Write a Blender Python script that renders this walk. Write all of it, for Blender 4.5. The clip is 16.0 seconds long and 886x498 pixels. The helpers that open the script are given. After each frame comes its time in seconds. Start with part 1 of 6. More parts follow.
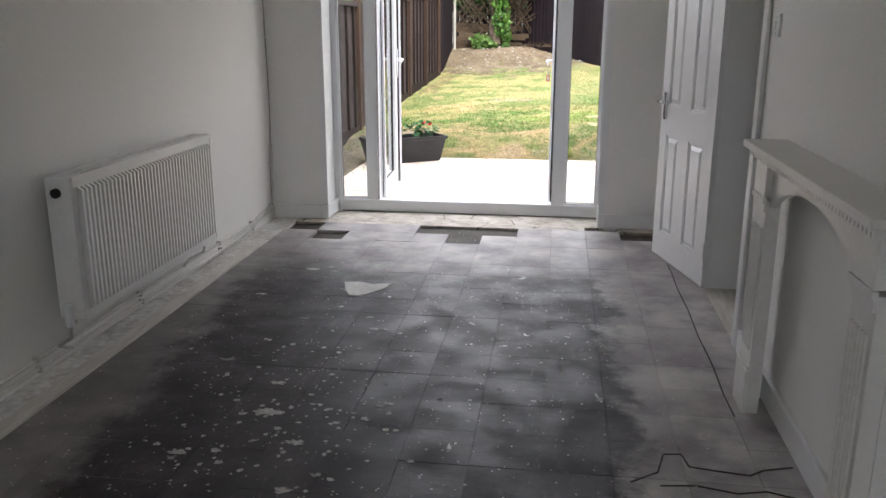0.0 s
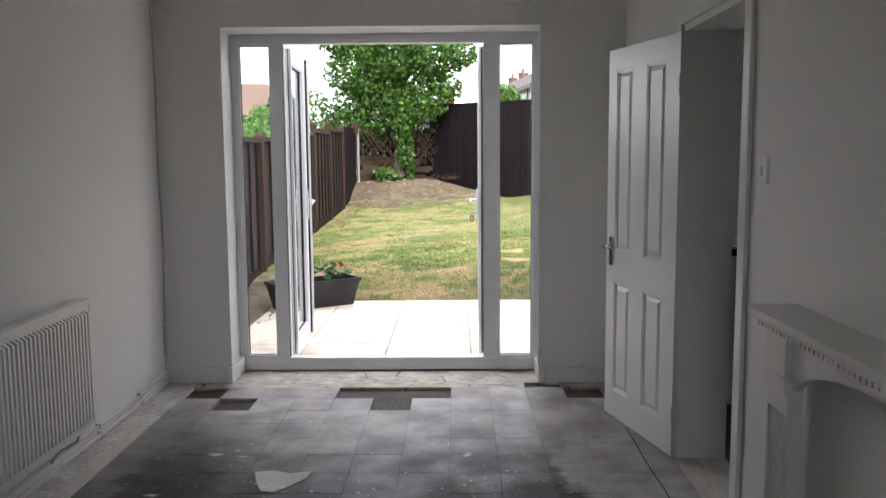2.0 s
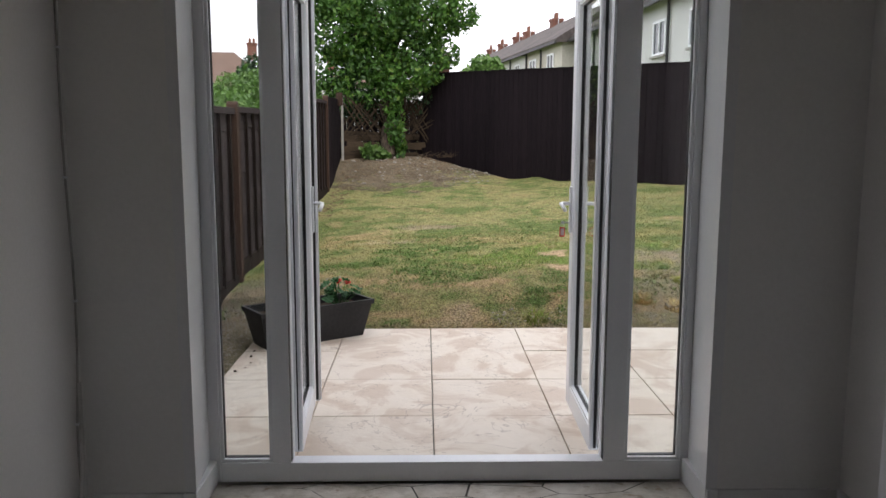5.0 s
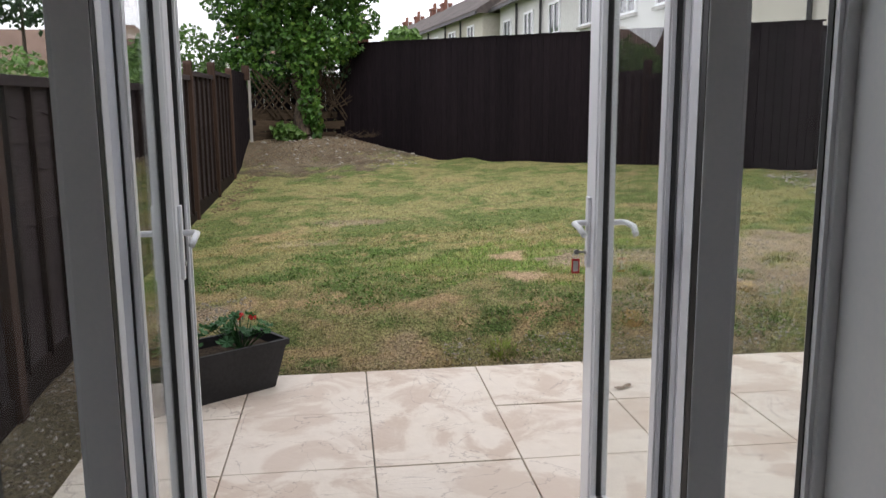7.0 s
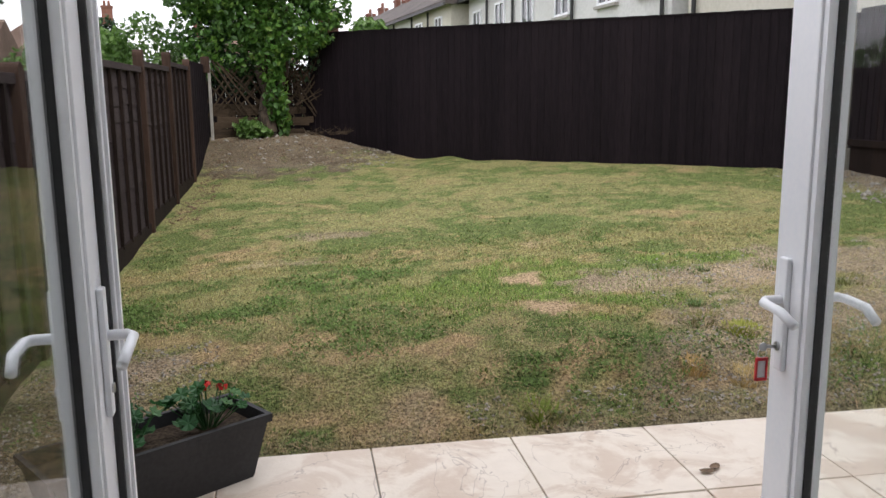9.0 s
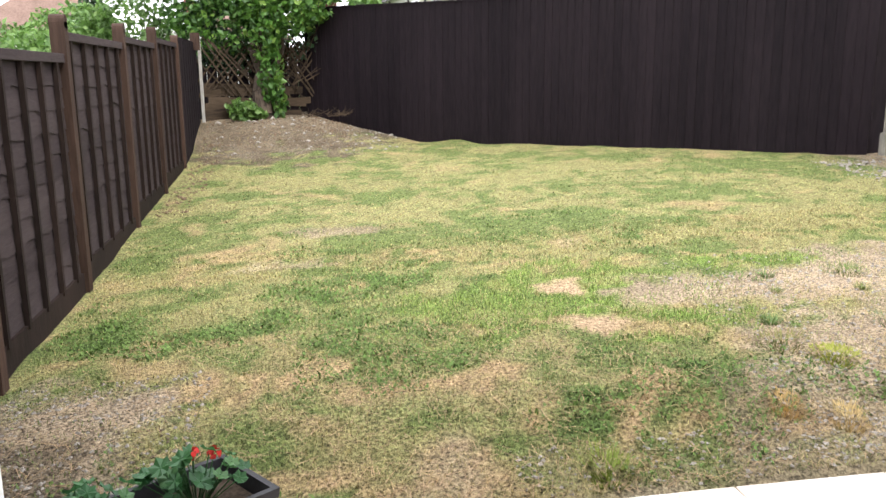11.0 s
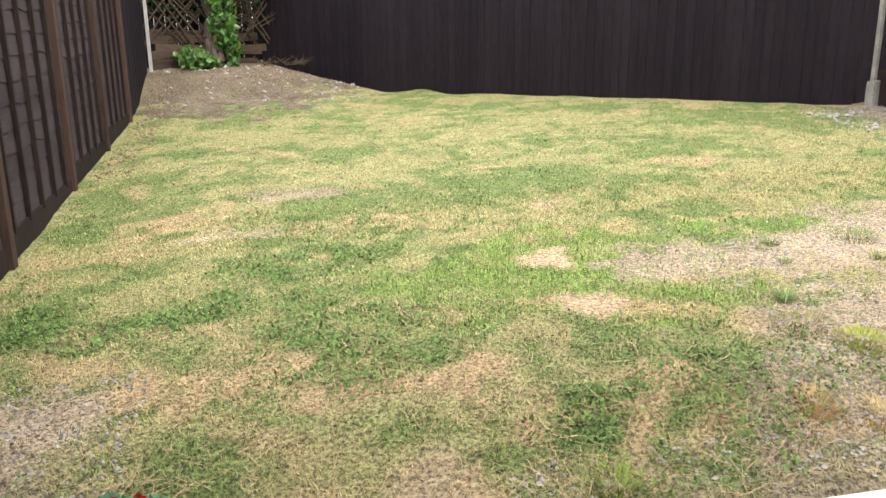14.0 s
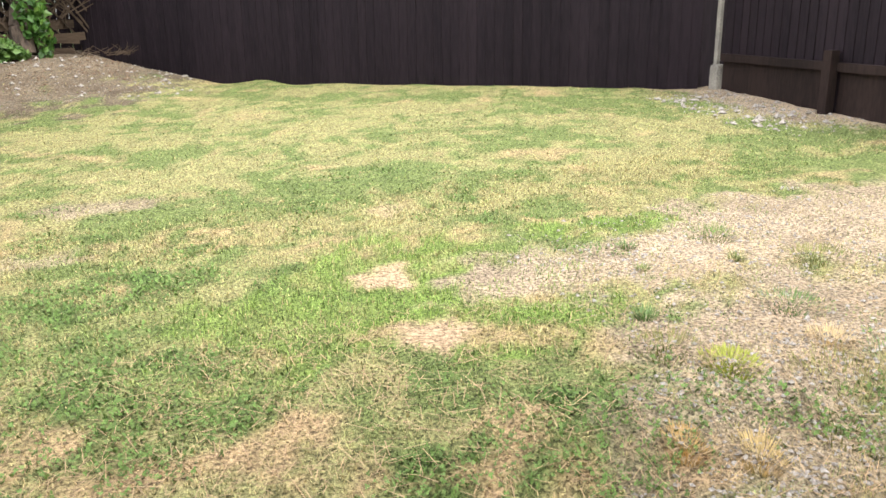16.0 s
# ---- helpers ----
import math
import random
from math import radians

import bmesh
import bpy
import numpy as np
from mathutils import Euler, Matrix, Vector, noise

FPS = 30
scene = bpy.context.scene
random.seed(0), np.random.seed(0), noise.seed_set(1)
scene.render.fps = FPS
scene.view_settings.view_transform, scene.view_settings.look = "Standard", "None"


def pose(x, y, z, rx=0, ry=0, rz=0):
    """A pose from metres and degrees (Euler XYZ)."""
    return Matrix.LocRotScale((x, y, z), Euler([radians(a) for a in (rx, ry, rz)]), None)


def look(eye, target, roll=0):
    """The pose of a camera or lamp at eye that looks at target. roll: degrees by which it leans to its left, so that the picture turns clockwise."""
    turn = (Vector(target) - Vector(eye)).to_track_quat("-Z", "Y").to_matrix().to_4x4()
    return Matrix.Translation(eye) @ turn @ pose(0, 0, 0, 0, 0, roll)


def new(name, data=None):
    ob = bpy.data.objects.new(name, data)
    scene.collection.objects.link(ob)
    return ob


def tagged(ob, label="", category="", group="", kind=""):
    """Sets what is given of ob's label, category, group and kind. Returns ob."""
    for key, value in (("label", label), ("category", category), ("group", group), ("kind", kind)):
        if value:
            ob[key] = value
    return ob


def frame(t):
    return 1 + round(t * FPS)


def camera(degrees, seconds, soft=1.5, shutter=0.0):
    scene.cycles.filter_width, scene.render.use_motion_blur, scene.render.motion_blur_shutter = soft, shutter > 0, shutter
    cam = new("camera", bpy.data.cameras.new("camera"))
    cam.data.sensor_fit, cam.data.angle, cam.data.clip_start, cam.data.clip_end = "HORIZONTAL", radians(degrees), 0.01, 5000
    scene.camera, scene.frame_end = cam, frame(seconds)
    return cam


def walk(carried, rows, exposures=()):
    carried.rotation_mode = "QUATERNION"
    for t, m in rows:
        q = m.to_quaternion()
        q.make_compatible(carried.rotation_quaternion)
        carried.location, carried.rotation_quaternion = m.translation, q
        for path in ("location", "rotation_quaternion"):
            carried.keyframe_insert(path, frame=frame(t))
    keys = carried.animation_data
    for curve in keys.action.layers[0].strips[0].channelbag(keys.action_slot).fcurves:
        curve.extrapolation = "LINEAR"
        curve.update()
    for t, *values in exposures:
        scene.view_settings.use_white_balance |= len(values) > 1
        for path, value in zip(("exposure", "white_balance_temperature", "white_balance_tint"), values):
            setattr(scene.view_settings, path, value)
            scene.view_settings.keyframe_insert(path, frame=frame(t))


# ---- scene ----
cam = camera(56.3, 16.0)

PATH = [
    (0, (0.77, -6.137, 1.388), (0.507, -4.225, 0.863), 0.1),
    (0.5, (0.717, -6.102, 1.408), (0.634, -4.168, 0.906), -0.1),
    (1, (0.653, -5.994, 1.416), (0.642, -4.045, 0.967), -0.3),
    (1.5, (0.639, -5.758, 1.454), (0.637, -3.782, 1.139), -0.6),
    (2, (0.56, -5.508, 1.448), (0.528, -3.521, 1.22), -0.4),
    (2.5, (0.422, -5.223, 1.455), (0.391, -3.235, 1.237), -0.2),
    (3, (0.302, -4.925, 1.438), (0.258, -2.941, 1.185), -0.4),
    (3.5, (0.206, -4.552, 1.462), (0.159, -2.572, 1.189), -0.5),
    (3.7, (0.159, -4.404, 1.464), (0.127, -2.424, 1.186), -0.4),
    (5.8, (-0.04, -2.68, 1.483), (0.101, -0.709, 1.172), -0.1),
    (6, (-0.048, -2.517, 1.47), (0.133, -0.553, 1.136), -0.2),
    (6.5, (-0.054, -2.177, 1.49), (0.173, -0.221, 1.142), -0.3),
    (7, (-0.068, -1.842, 1.491), (0.169, 0.113, 1.143), -0.4),
    (7.5, (-0.098, -1.542, 1.495), (0.188, 0.401, 1.12), -0.5),
    (8, (-0.089, -1.239, 1.515), (0.209, 0.698, 1.118), -0.7),
    (8.5, (-0.11, -0.993, 1.511), (0.201, 0.947, 1.137), -0.7),
    (9, (-0.21, -0.726, 1.508), (0.115, 1.213, 1.144), -0.5),
    (9.2, (-0.239, -0.626, 1.509), (0.083, 1.313, 1.139), -0.4),
    (11.3, (-0.283, 0.144, 1.52), (0.056, 2.07, 1.101), -0.5),
    (11.5, (-0.29, 0.182, 1.526), (0.05, 2.107, 1.101), -0.5),
    (12, (-0.287, 0.227, 1.514), (0.102, 2.135, 1.061), -0.7),
    (12.5, (-0.222, 0.257, 1.509), (0.184, 2.159, 1.042), -0.9),
    (13, (-0.181, 0.3, 1.504), (0.243, 2.194, 1.02), -0.9),
    (13.5, (-0.182, 0.444, 1.491), (0.25, 2.324, 0.961), -0.6),
    (14, (-0.221, 0.635, 1.509), (0.197, 2.517, 0.975), -0.5),
    (14.5, (-0.212, 0.783, 1.505), (0.214, 2.663, 0.971), -0.7),
    (15, (-0.127, 0.884, 1.492), (0.322, 2.756, 0.949), -0.8),
    (15.5, (0.022, 1.019, 1.51), (0.558, 2.865, 0.959), -1.0),
    (16, (0.124, 1.161, 1.506), (0.843, 2.938, 0.936), -0.7),
]
EXPOSURES = (
    (0, 2.32), (1, 2.2), (1.5, 2.0), (2.5, 1.62), (3.5, 1.2), (5.8, 0.5), (7, 0.47), (9, 0.55), (11.5, 1.7), (13.5, 1.63), (14.5, 1.78), (16, 1.8),
)
walk(cam, [(t, look(eye, target, roll)) for t, eye, target, roll in PATH], EXPOSURES)

# ---- world, sun ----
world = bpy.data.worlds.new("sky")
scene.world = world
world.use_nodes = True
wt = world.node_tree
bg = wt.nodes["Background"]
sky = wt.nodes.new("ShaderNodeTexSky")
sky.sky_type = 'NISHITA'
sky.sun_disc = False
sky.sun_elevation, sky.sun_rotation = radians(48), radians(150)
sky.dust_density, sky.air_density = 3.0, 1.0
tc = wt.nodes.new("ShaderNodeTexCoord")
cl = wt.nodes.new("ShaderNodeTexNoise")
cl.inputs["Scale"].default_value, cl.inputs["Detail"].default_value = 3.0, 6
mp = wt.nodes.new("ShaderNodeMapping")
mp.inputs["Scale"].default_value = (1, 1, 3.5)
wt.links.new(tc.outputs["Generated"], mp.inputs[0])
wt.links.new(mp.outputs[0], cl.inputs["Vector"])
rp = wt.nodes.new("ShaderNodeMapRange")
rp.inputs[1].default_value, rp.inputs[2].default_value = 0.30, 0.50
rp.inputs[3].default_value, rp.inputs[4].default_value = 0.6, 1.0
wt.links.new(cl.outputs[0], rp.inputs[0])
cc = wt.nodes.new("ShaderNodeMapRange")
cc.inputs[1].default_value, cc.inputs[2].default_value = 0.35, 0.7
cc.inputs[3].default_value, cc.inputs[4].default_value = 8.0, 11.0
wt.links.new(cl.outputs[0], cc.inputs[0])
mx = wt.nodes.new("ShaderNodeMix")
mx.data_type = 'RGBA'
wt.links.new(rp.outputs[0], mx.inputs["Factor"])
wt.links.new(sky.outputs[0], mx.inputs["A"])
cv = wt.nodes.new("ShaderNodeVectorMath")
cv.operation = 'SCALE'
cv.inputs[0].default_value = (1.0, 0.985, 1.06)
wt.links.new(cc.outputs[0], cv.inputs["Scale"])
wt.links.new(cv.outputs[0], mx.inputs["B"])
wt.links.new(mx.outputs["Result"], bg.inputs[0])
bg.inputs[1].default_value = 0.13
sun = new("sun", bpy.data.lights.new("sun", 'SUN'))
sun.data.energy, sun.data.angle, sun.data.color = 0.9, radians(14), (1.0, 0.97, 0.92)
sun.matrix_world = look((6, -10, 14), (0, 0, 0))


# ---- materials ----
class Nodes:
    """Small wrapper to chain shader nodes."""

    def __init__(self, name):
        self.m = bpy.data.materials.new(name)
        self.m.use_nodes = True
        self.t = self.m.node_tree
        self.b = self.t.nodes["Principled BSDF"]
        self.pos = self.t.nodes.new("ShaderNodeNewGeometry")

    def put(self, sock, v):
        if hasattr(v, "links"):
            self.t.links.new(v, sock)
        elif isinstance(v, tuple) and len(v) == 3 and sock.type == 'RGBA':
            sock.default_value = (*v, 1)
        else:
            sock.default_value = v

    def noise(self, scale, detail=4, rough=0.55, vec=None, stretch=None, dist=0.0):
        n = self.t.nodes.new("ShaderNodeTexNoise")
        n.inputs["Scale"].default_value, n.inputs["Detail"].default_value = scale, detail
        n.inputs["Roughness"].default_value, n.inputs["Distortion"].default_value = rough, dist
        v = vec or self.pos.outputs["Position"]
        if stretch:
            mpg = self.t.nodes.new("ShaderNodeMapping")
            mpg.inputs["Scale"].default_value = stretch
            self.t.links.new(v, mpg.inputs[0])
            v = mpg.outputs[0]
        self.t.links.new(v, n.inputs["Vector"])
        return n.outputs[0]

    def voronoi(self, scale, feature='F1', stretch=None):
        n = self.t.nodes.new("ShaderNodeTexVoronoi")
        n.feature = feature
        n.inputs["Scale"].default_value = scale
        v = self.pos.outputs["Position"]
        if stretch:
            mpg = self.t.nodes.new("ShaderNodeMapping")
            mpg.inputs["Scale"].default_value = stretch
            self.t.links.new(v, mpg.inputs[0])
            v = mpg.outputs[0]
        self.t.links.new(v, n.inputs["Vector"])
        return n.outputs["Distance"]

    def ramp(self, v, a, b, lo=0.0, hi=1.0):
        n = self.t.nodes.new("ShaderNodeMapRange")
        n.interpolation_type = 'SMOOTHSTEP'
        for k, w in enumerate((v, a, b, lo, hi)):
            self.put(n.inputs[k], w)
        return n.outputs[0]

    def math(self, op, a, b=0.0):
        n = self.t.nodes.new("ShaderNodeMath")
        n.operation = op
        self.put(n.inputs[0], a)
        self.put(n.inputs[1], b)
        return n.outputs[0]

    def mix(self, f, a, b):
        n = self.t.nodes.new("ShaderNodeMix")
        n.data_type = 'RGBA'
        self.put(n.inputs["Factor"], f)
        self.put(n.inputs["A"], a)
        self.put(n.inputs["B"], b)
        return n.outputs["Result"]

    def xyz(self):
        n = self.t.nodes.new("ShaderNodeSeparateXYZ")
        self.t.links.new(self.pos.outputs["Position"], n.inputs[0])
        return n.outputs

    def random(self):
        return self.t.nodes.new("ShaderNodeObjectInfo").outputs["Random"]

    def done(self, col, rough=0.5, bump=None, strength=0.3, dist=0.01, metal=0.0):
        self.put(self.b.inputs["Base Color"], col)
        self.put(self.b.inputs["Roughness"], rough)
        self.b.inputs["Metallic"].default_value = metal
        if bump is not None:
            n = self.t.nodes.new("ShaderNodeBump")
            n.inputs["Strength"].default_value, n.inputs["Distance"].default_value = strength, dist
            self.t.links.new(bump, n.inputs["Height"])
            self.t.links.new(n.outputs[0], self.b.inputs["Normal"])
        return self.m


def surf(name, c1, c2, big=1.5, fine=40, rough=0.6, strength=0.2, metal=0.0, stretch=None, vary=0.0, dist=0.005, spec=0.5):
    """Two-scale mottled surface between two colours."""
    n = Nodes(name)
    f = n.math('MULTIPLY', n.math('ADD', n.noise(big, 4, stretch=stretch), n.noise(fine, 4, stretch=stretch)), 0.5)
    f = n.ramp(f, 0.35, 0.65)
    n.b.inputs["Specular IOR Level"].default_value = spec
    if vary:
        f = n.math('ADD', n.math('MULTIPLY', f, 1 - vary), n.math('MULTIPLY', n.random(), vary))
    return n.done(n.mix(f, c1, c2), rough, n.noise(fine, 5, stretch=stretch), strength, dist, metal)


M_WALL = surf("wall_paint", (0.835, 0.83, 0.81), (0.875, 0.87, 0.85), 0.8, 70, 0.55, 0.12, dist=0.003)
M_CEIL = surf("ceiling_paint", (0.82, 0.82, 0.81), (0.86, 0.86, 0.85), 0.8, 60, 0.7, 0.1)
M_GLOSS = surf("white_gloss", (0.81, 0.82, 0.83), (0.85, 0.85, 0.85), 2, 50, 0.32, 0.05, dist=0.002)
M_SURR = surf("surround_paint", (0.76, 0.75, 0.72), (0.82, 0.81, 0.79), 2, 50, 0.4, 0.08, dist=0.002)
M_UPVC = surf("white_upvc", (0.84, 0.86, 0.89), (0.88, 0.89, 0.91), 3, 80, 0.28, 0.02, dist=0.001)
M_GASKET = surf("black_rubber", (0.012, 0.012, 0.013), (0.02, 0.02, 0.02), 5, 60, 0.5, 0.1)
M_RAD = surf("radiator_enamel", (0.78, 0.78, 0.77), (0.83, 0.83, 0.82), 2, 60, 0.35, 0.03, dist=0.001)
M_CHROME = surf("chrome", (0.6, 0.6, 0.62), (0.7, 0.7, 0.7), 5, 90, 0.15, 0.02, metal=1.0)
M_STEEL = surf("brushed_steel", (0.5, 0.5, 0.5), (0.62, 0.62, 0.62), 5, 90, 0.3, 0.05, metal=1.0)
M_DARKHOLE = surf("bitumen_bed", (0.018, 0.015, 0.012), (0.085, 0.07, 0.05), 5, 50, 0.8, 0.5)
def screed_material():
    """Crumbling beige screed with brown stains and dark cracks."""
    n = Nodes("screed")
    col = n.mix(n.ramp(n.noise(5, 6, 0.65), 0.3, 0.7), (0.36, 0.32, 0.26), (0.66, 0.62, 0.56))
    col = n.mix(n.math('MULTIPLY', n.ramp(n.noise(13, 5, 0.6), 0.58, 0.68), 0.6), col, (0.24, 0.17, 0.10))
    crk = n.math('MULTIPLY', n.ramp(n.voronoi(3.2, 'DISTANCE_TO_EDGE', (1, 2.2, 1)), 0.004, 0.016, 1, 0), n.ramp(n.noise(2.2, 3), 0.42, 0.5))
    col = n.mix(crk, col, (0.03, 0.025, 0.02))
    return n.done(col, 0.85, n.math('SUBTRACT', n.noise(30, 6), crk), 0.6, 0.01)


M_SCREED = screed_material()
M_WHITESCREED = surf("painted_screed", (0.42, 0.40, 0.37), (0.70, 0.69, 0.66), 6, 30, 0.8, 0.6, dist=0.01)
M_PLANK = surf("pale_batten", (0.45, 0.42, 0.37), (0.62, 0.60, 0.56), 3, 40, 0.7, 0.3, stretch=(1, 0.15, 1))
M_PIPE = surf("painted_pipe", (0.62, 0.61, 0.58), (0.74, 0.73, 0.71), 4, 40, 0.45, 0.2)
M_FILLER = surf("white_filler", (0.55, 0.54, 0.52), (0.72, 0.71, 0.69), 8, 40, 0.8, 0.3)
M_CHIP = surf("dry_paint_chip", (0.36, 0.35, 0.33), (0.6, 0.59, 0.56), 20, 60, 0.8, 0.3)
M_PLANTER = surf("planter_plastic", (0.012, 0.0125, 0.0135), (0.024, 0.024, 0.026), 4, 60, 0.5, 0.2, spec=0.3)
M_SOILPOT = surf("compost", (0.03, 0.022, 0.015), (0.09, 0.068, 0.048), 20, 80, 0.95, 0.8, spec=0.1)
M_CLOD = surf("dry_clod", (0.09, 0.07, 0.05), (0.19, 0.15, 0.105), 20, 80, 0.95, 0.8, spec=0.1)
M_RED = surf("red_petal", (0.45, 0.01, 0.01), (0.7, 0.03, 0.02), 20, 80, 0.5, 0.1)
M_TAG = surf("red_tag", (0.55, 0.02, 0.03), (0.65, 0.03, 0.04), 20, 80, 0.35, 0.05)
M_TAGW = surf("tag_paper", (0.65, 0.6, 0.6), (0.75, 0.7, 0.7), 20, 80, 0.5, 0.05)
M_BATTEN = surf("fence_batten", (0.010, 0.007, 0.006), (0.028, 0.018, 0.015), 3, 40, 0.8, 0.4, stretch=(1, 1, 0.2), vary=0.4, spec=0.12)
M_LAP = surf("stained_lap_board", (0.026, 0.019, 0.020), (0.056, 0.043, 0.043), 3, 40, 0.85, 0.6, stretch=(1, 0.2, 1.5), vary=0.45, spec=0.15)
M_POST = surf("stained_post", (0.03, 0.018, 0.013), (0.07, 0.042, 0.031), 3, 40, 0.8, 0.6, stretch=(1, 1, 0.15), vary=0.3, spec=0.15)
M_DARKBOARD = surf("black_brown_board", (0.006, 0.0042, 0.0055), (0.018, 0.0125, 0.015), 1.5, 40, 0.8, 0.5, stretch=(1, 1, 0.12), vary=0.3, spec=0.12)
M_OLDWOOD = surf("weathered_board", (0.02, 0.014, 0.009), (0.075, 0.053, 0.034), 3, 40, 0.9, 0.6, stretch=(0.2, 0.2, 1), vary=0.5, spec=0.15)
M_CONC = surf("concrete_post", (0.28, 0.27, 0.24), (0.45, 0.43, 0.39), 4, 60, 0.9, 0.5)
M_OLDCONC = surf("stained_concrete", (0.15, 0.14, 0.115), (0.27, 0.255, 0.21), 5, 60, 0.9, 0.6)
M_BARK = surf("bark", (0.035, 0.025, 0.018), (0.11, 0.08, 0.055), 4, 30, 0.95, 0.8, stretch=(1, 1, 0.3), dist=0.02)
M_STONE = surf("stone_bits", (0.16, 0.14, 0.11), (0.42, 0.39, 0.34), 30, 90, 0.9, 0.3)
M_RENDER = surf("white_render", (0.60, 0.60, 0.58), (0.72, 0.72, 0.70), 0.6, 12, 0.9, 0.3)
M_CREAM = surf("cream_render", (0.56, 0.53, 0.45), (0.66, 0.63, 0.55), 0.6, 12, 0.9, 0.3)
M_ROOF = surf("grey_brown_tiles", (0.06, 0.05, 0.047), (0.12, 0.10, 0.09), 1, 8, 0.9, 0.5)
M_ROOFB = surf("brown_tiles", (0.12, 0.075, 0.055), (0.2, 0.13, 0.1), 1, 8, 0.9, 0.5)
M_BRICKW = surf("red_brick", (0.16, 0.07, 0.045), (0.28, 0.13, 0.09), 2, 14, 0.9, 0.4)
M_CHIM = surf("chimney_brick", (0.14, 0.06, 0.045), (0.22, 0.10, 0.07), 2, 14, 0.9, 0.4)
M_PIPEB = surf("black_downpipe", (0.015, 0.015, 0.015), (0.03, 0.03, 0.03), 2, 30, 0.5, 0.1)
M_WORKTOP = surf("black_worktop", (0.012, 0.012, 0.013), (0.03, 0.03, 0.03), 20, 90, 0.25, 0.05)
M_CAB = surf("grey_cabinet", (0.10, 0.115, 0.115), (0.13, 0.145, 0.145), 2, 60, 0.4, 0.05)
M_SOAP = surf("pink_soap", (0.7, 0.45, 0.5), (0.8, 0.7, 0.72), 12, 60, 0.3, 0.02)
M_KFLOOR = surf("kitchen_floor", (0.05, 0.045, 0.04), (0.09, 0.08, 0.07), 3, 40, 0.6, 0.2)
M_CABLE = surf("cable_sheath", (0.42, 0.41, 0.39), (0.52, 0.51, 0.49), 5, 60, 0.5, 0.1)
M_DEADLEAF = surf("dead_leaf", (0.085, 0.052, 0.030), (0.22, 0.15, 0.085), 30, 80, 0.8, 0.3)


def glass_material(name):
    n = Nodes(name)
    t = n.t
    tr, gl = t.nodes.new("ShaderNodeBsdfTransparent"), t.nodes.new("ShaderNodeBsdfGlossy")
    tr.inputs[0].default_value = (0.965, 0.98, 0.975, 1)
    gl.inputs["Roughness"].default_value = 0.01
    lw = t.nodes.new("ShaderNodeLayerWeight")
    lw.inputs[0].default_value = 0.5
    ms = t.nodes.new("ShaderNodeMixShader")
    k = n.math('ADD', n.math('MULTIPLY', n.math('POWER', lw.outputs["Facing"], 5.0), 0.6), 0.035)
    t.links.new(k, ms.inputs[0])
    t.links.new(tr.outputs[0], ms.inputs[1])
    t.links.new(gl.outputs[0], ms.inputs[2])
    t.links.new(ms.outputs[0], t.nodes["Material Output"].inputs[0])
    return n.m


M_GLASS = glass_material("glazing")
M_FARGLASS = surf("far_window_glass", (0.03, 0.035, 0.04), (0.07, 0.08, 0.09), 2, 9, 0.08, 0.02)


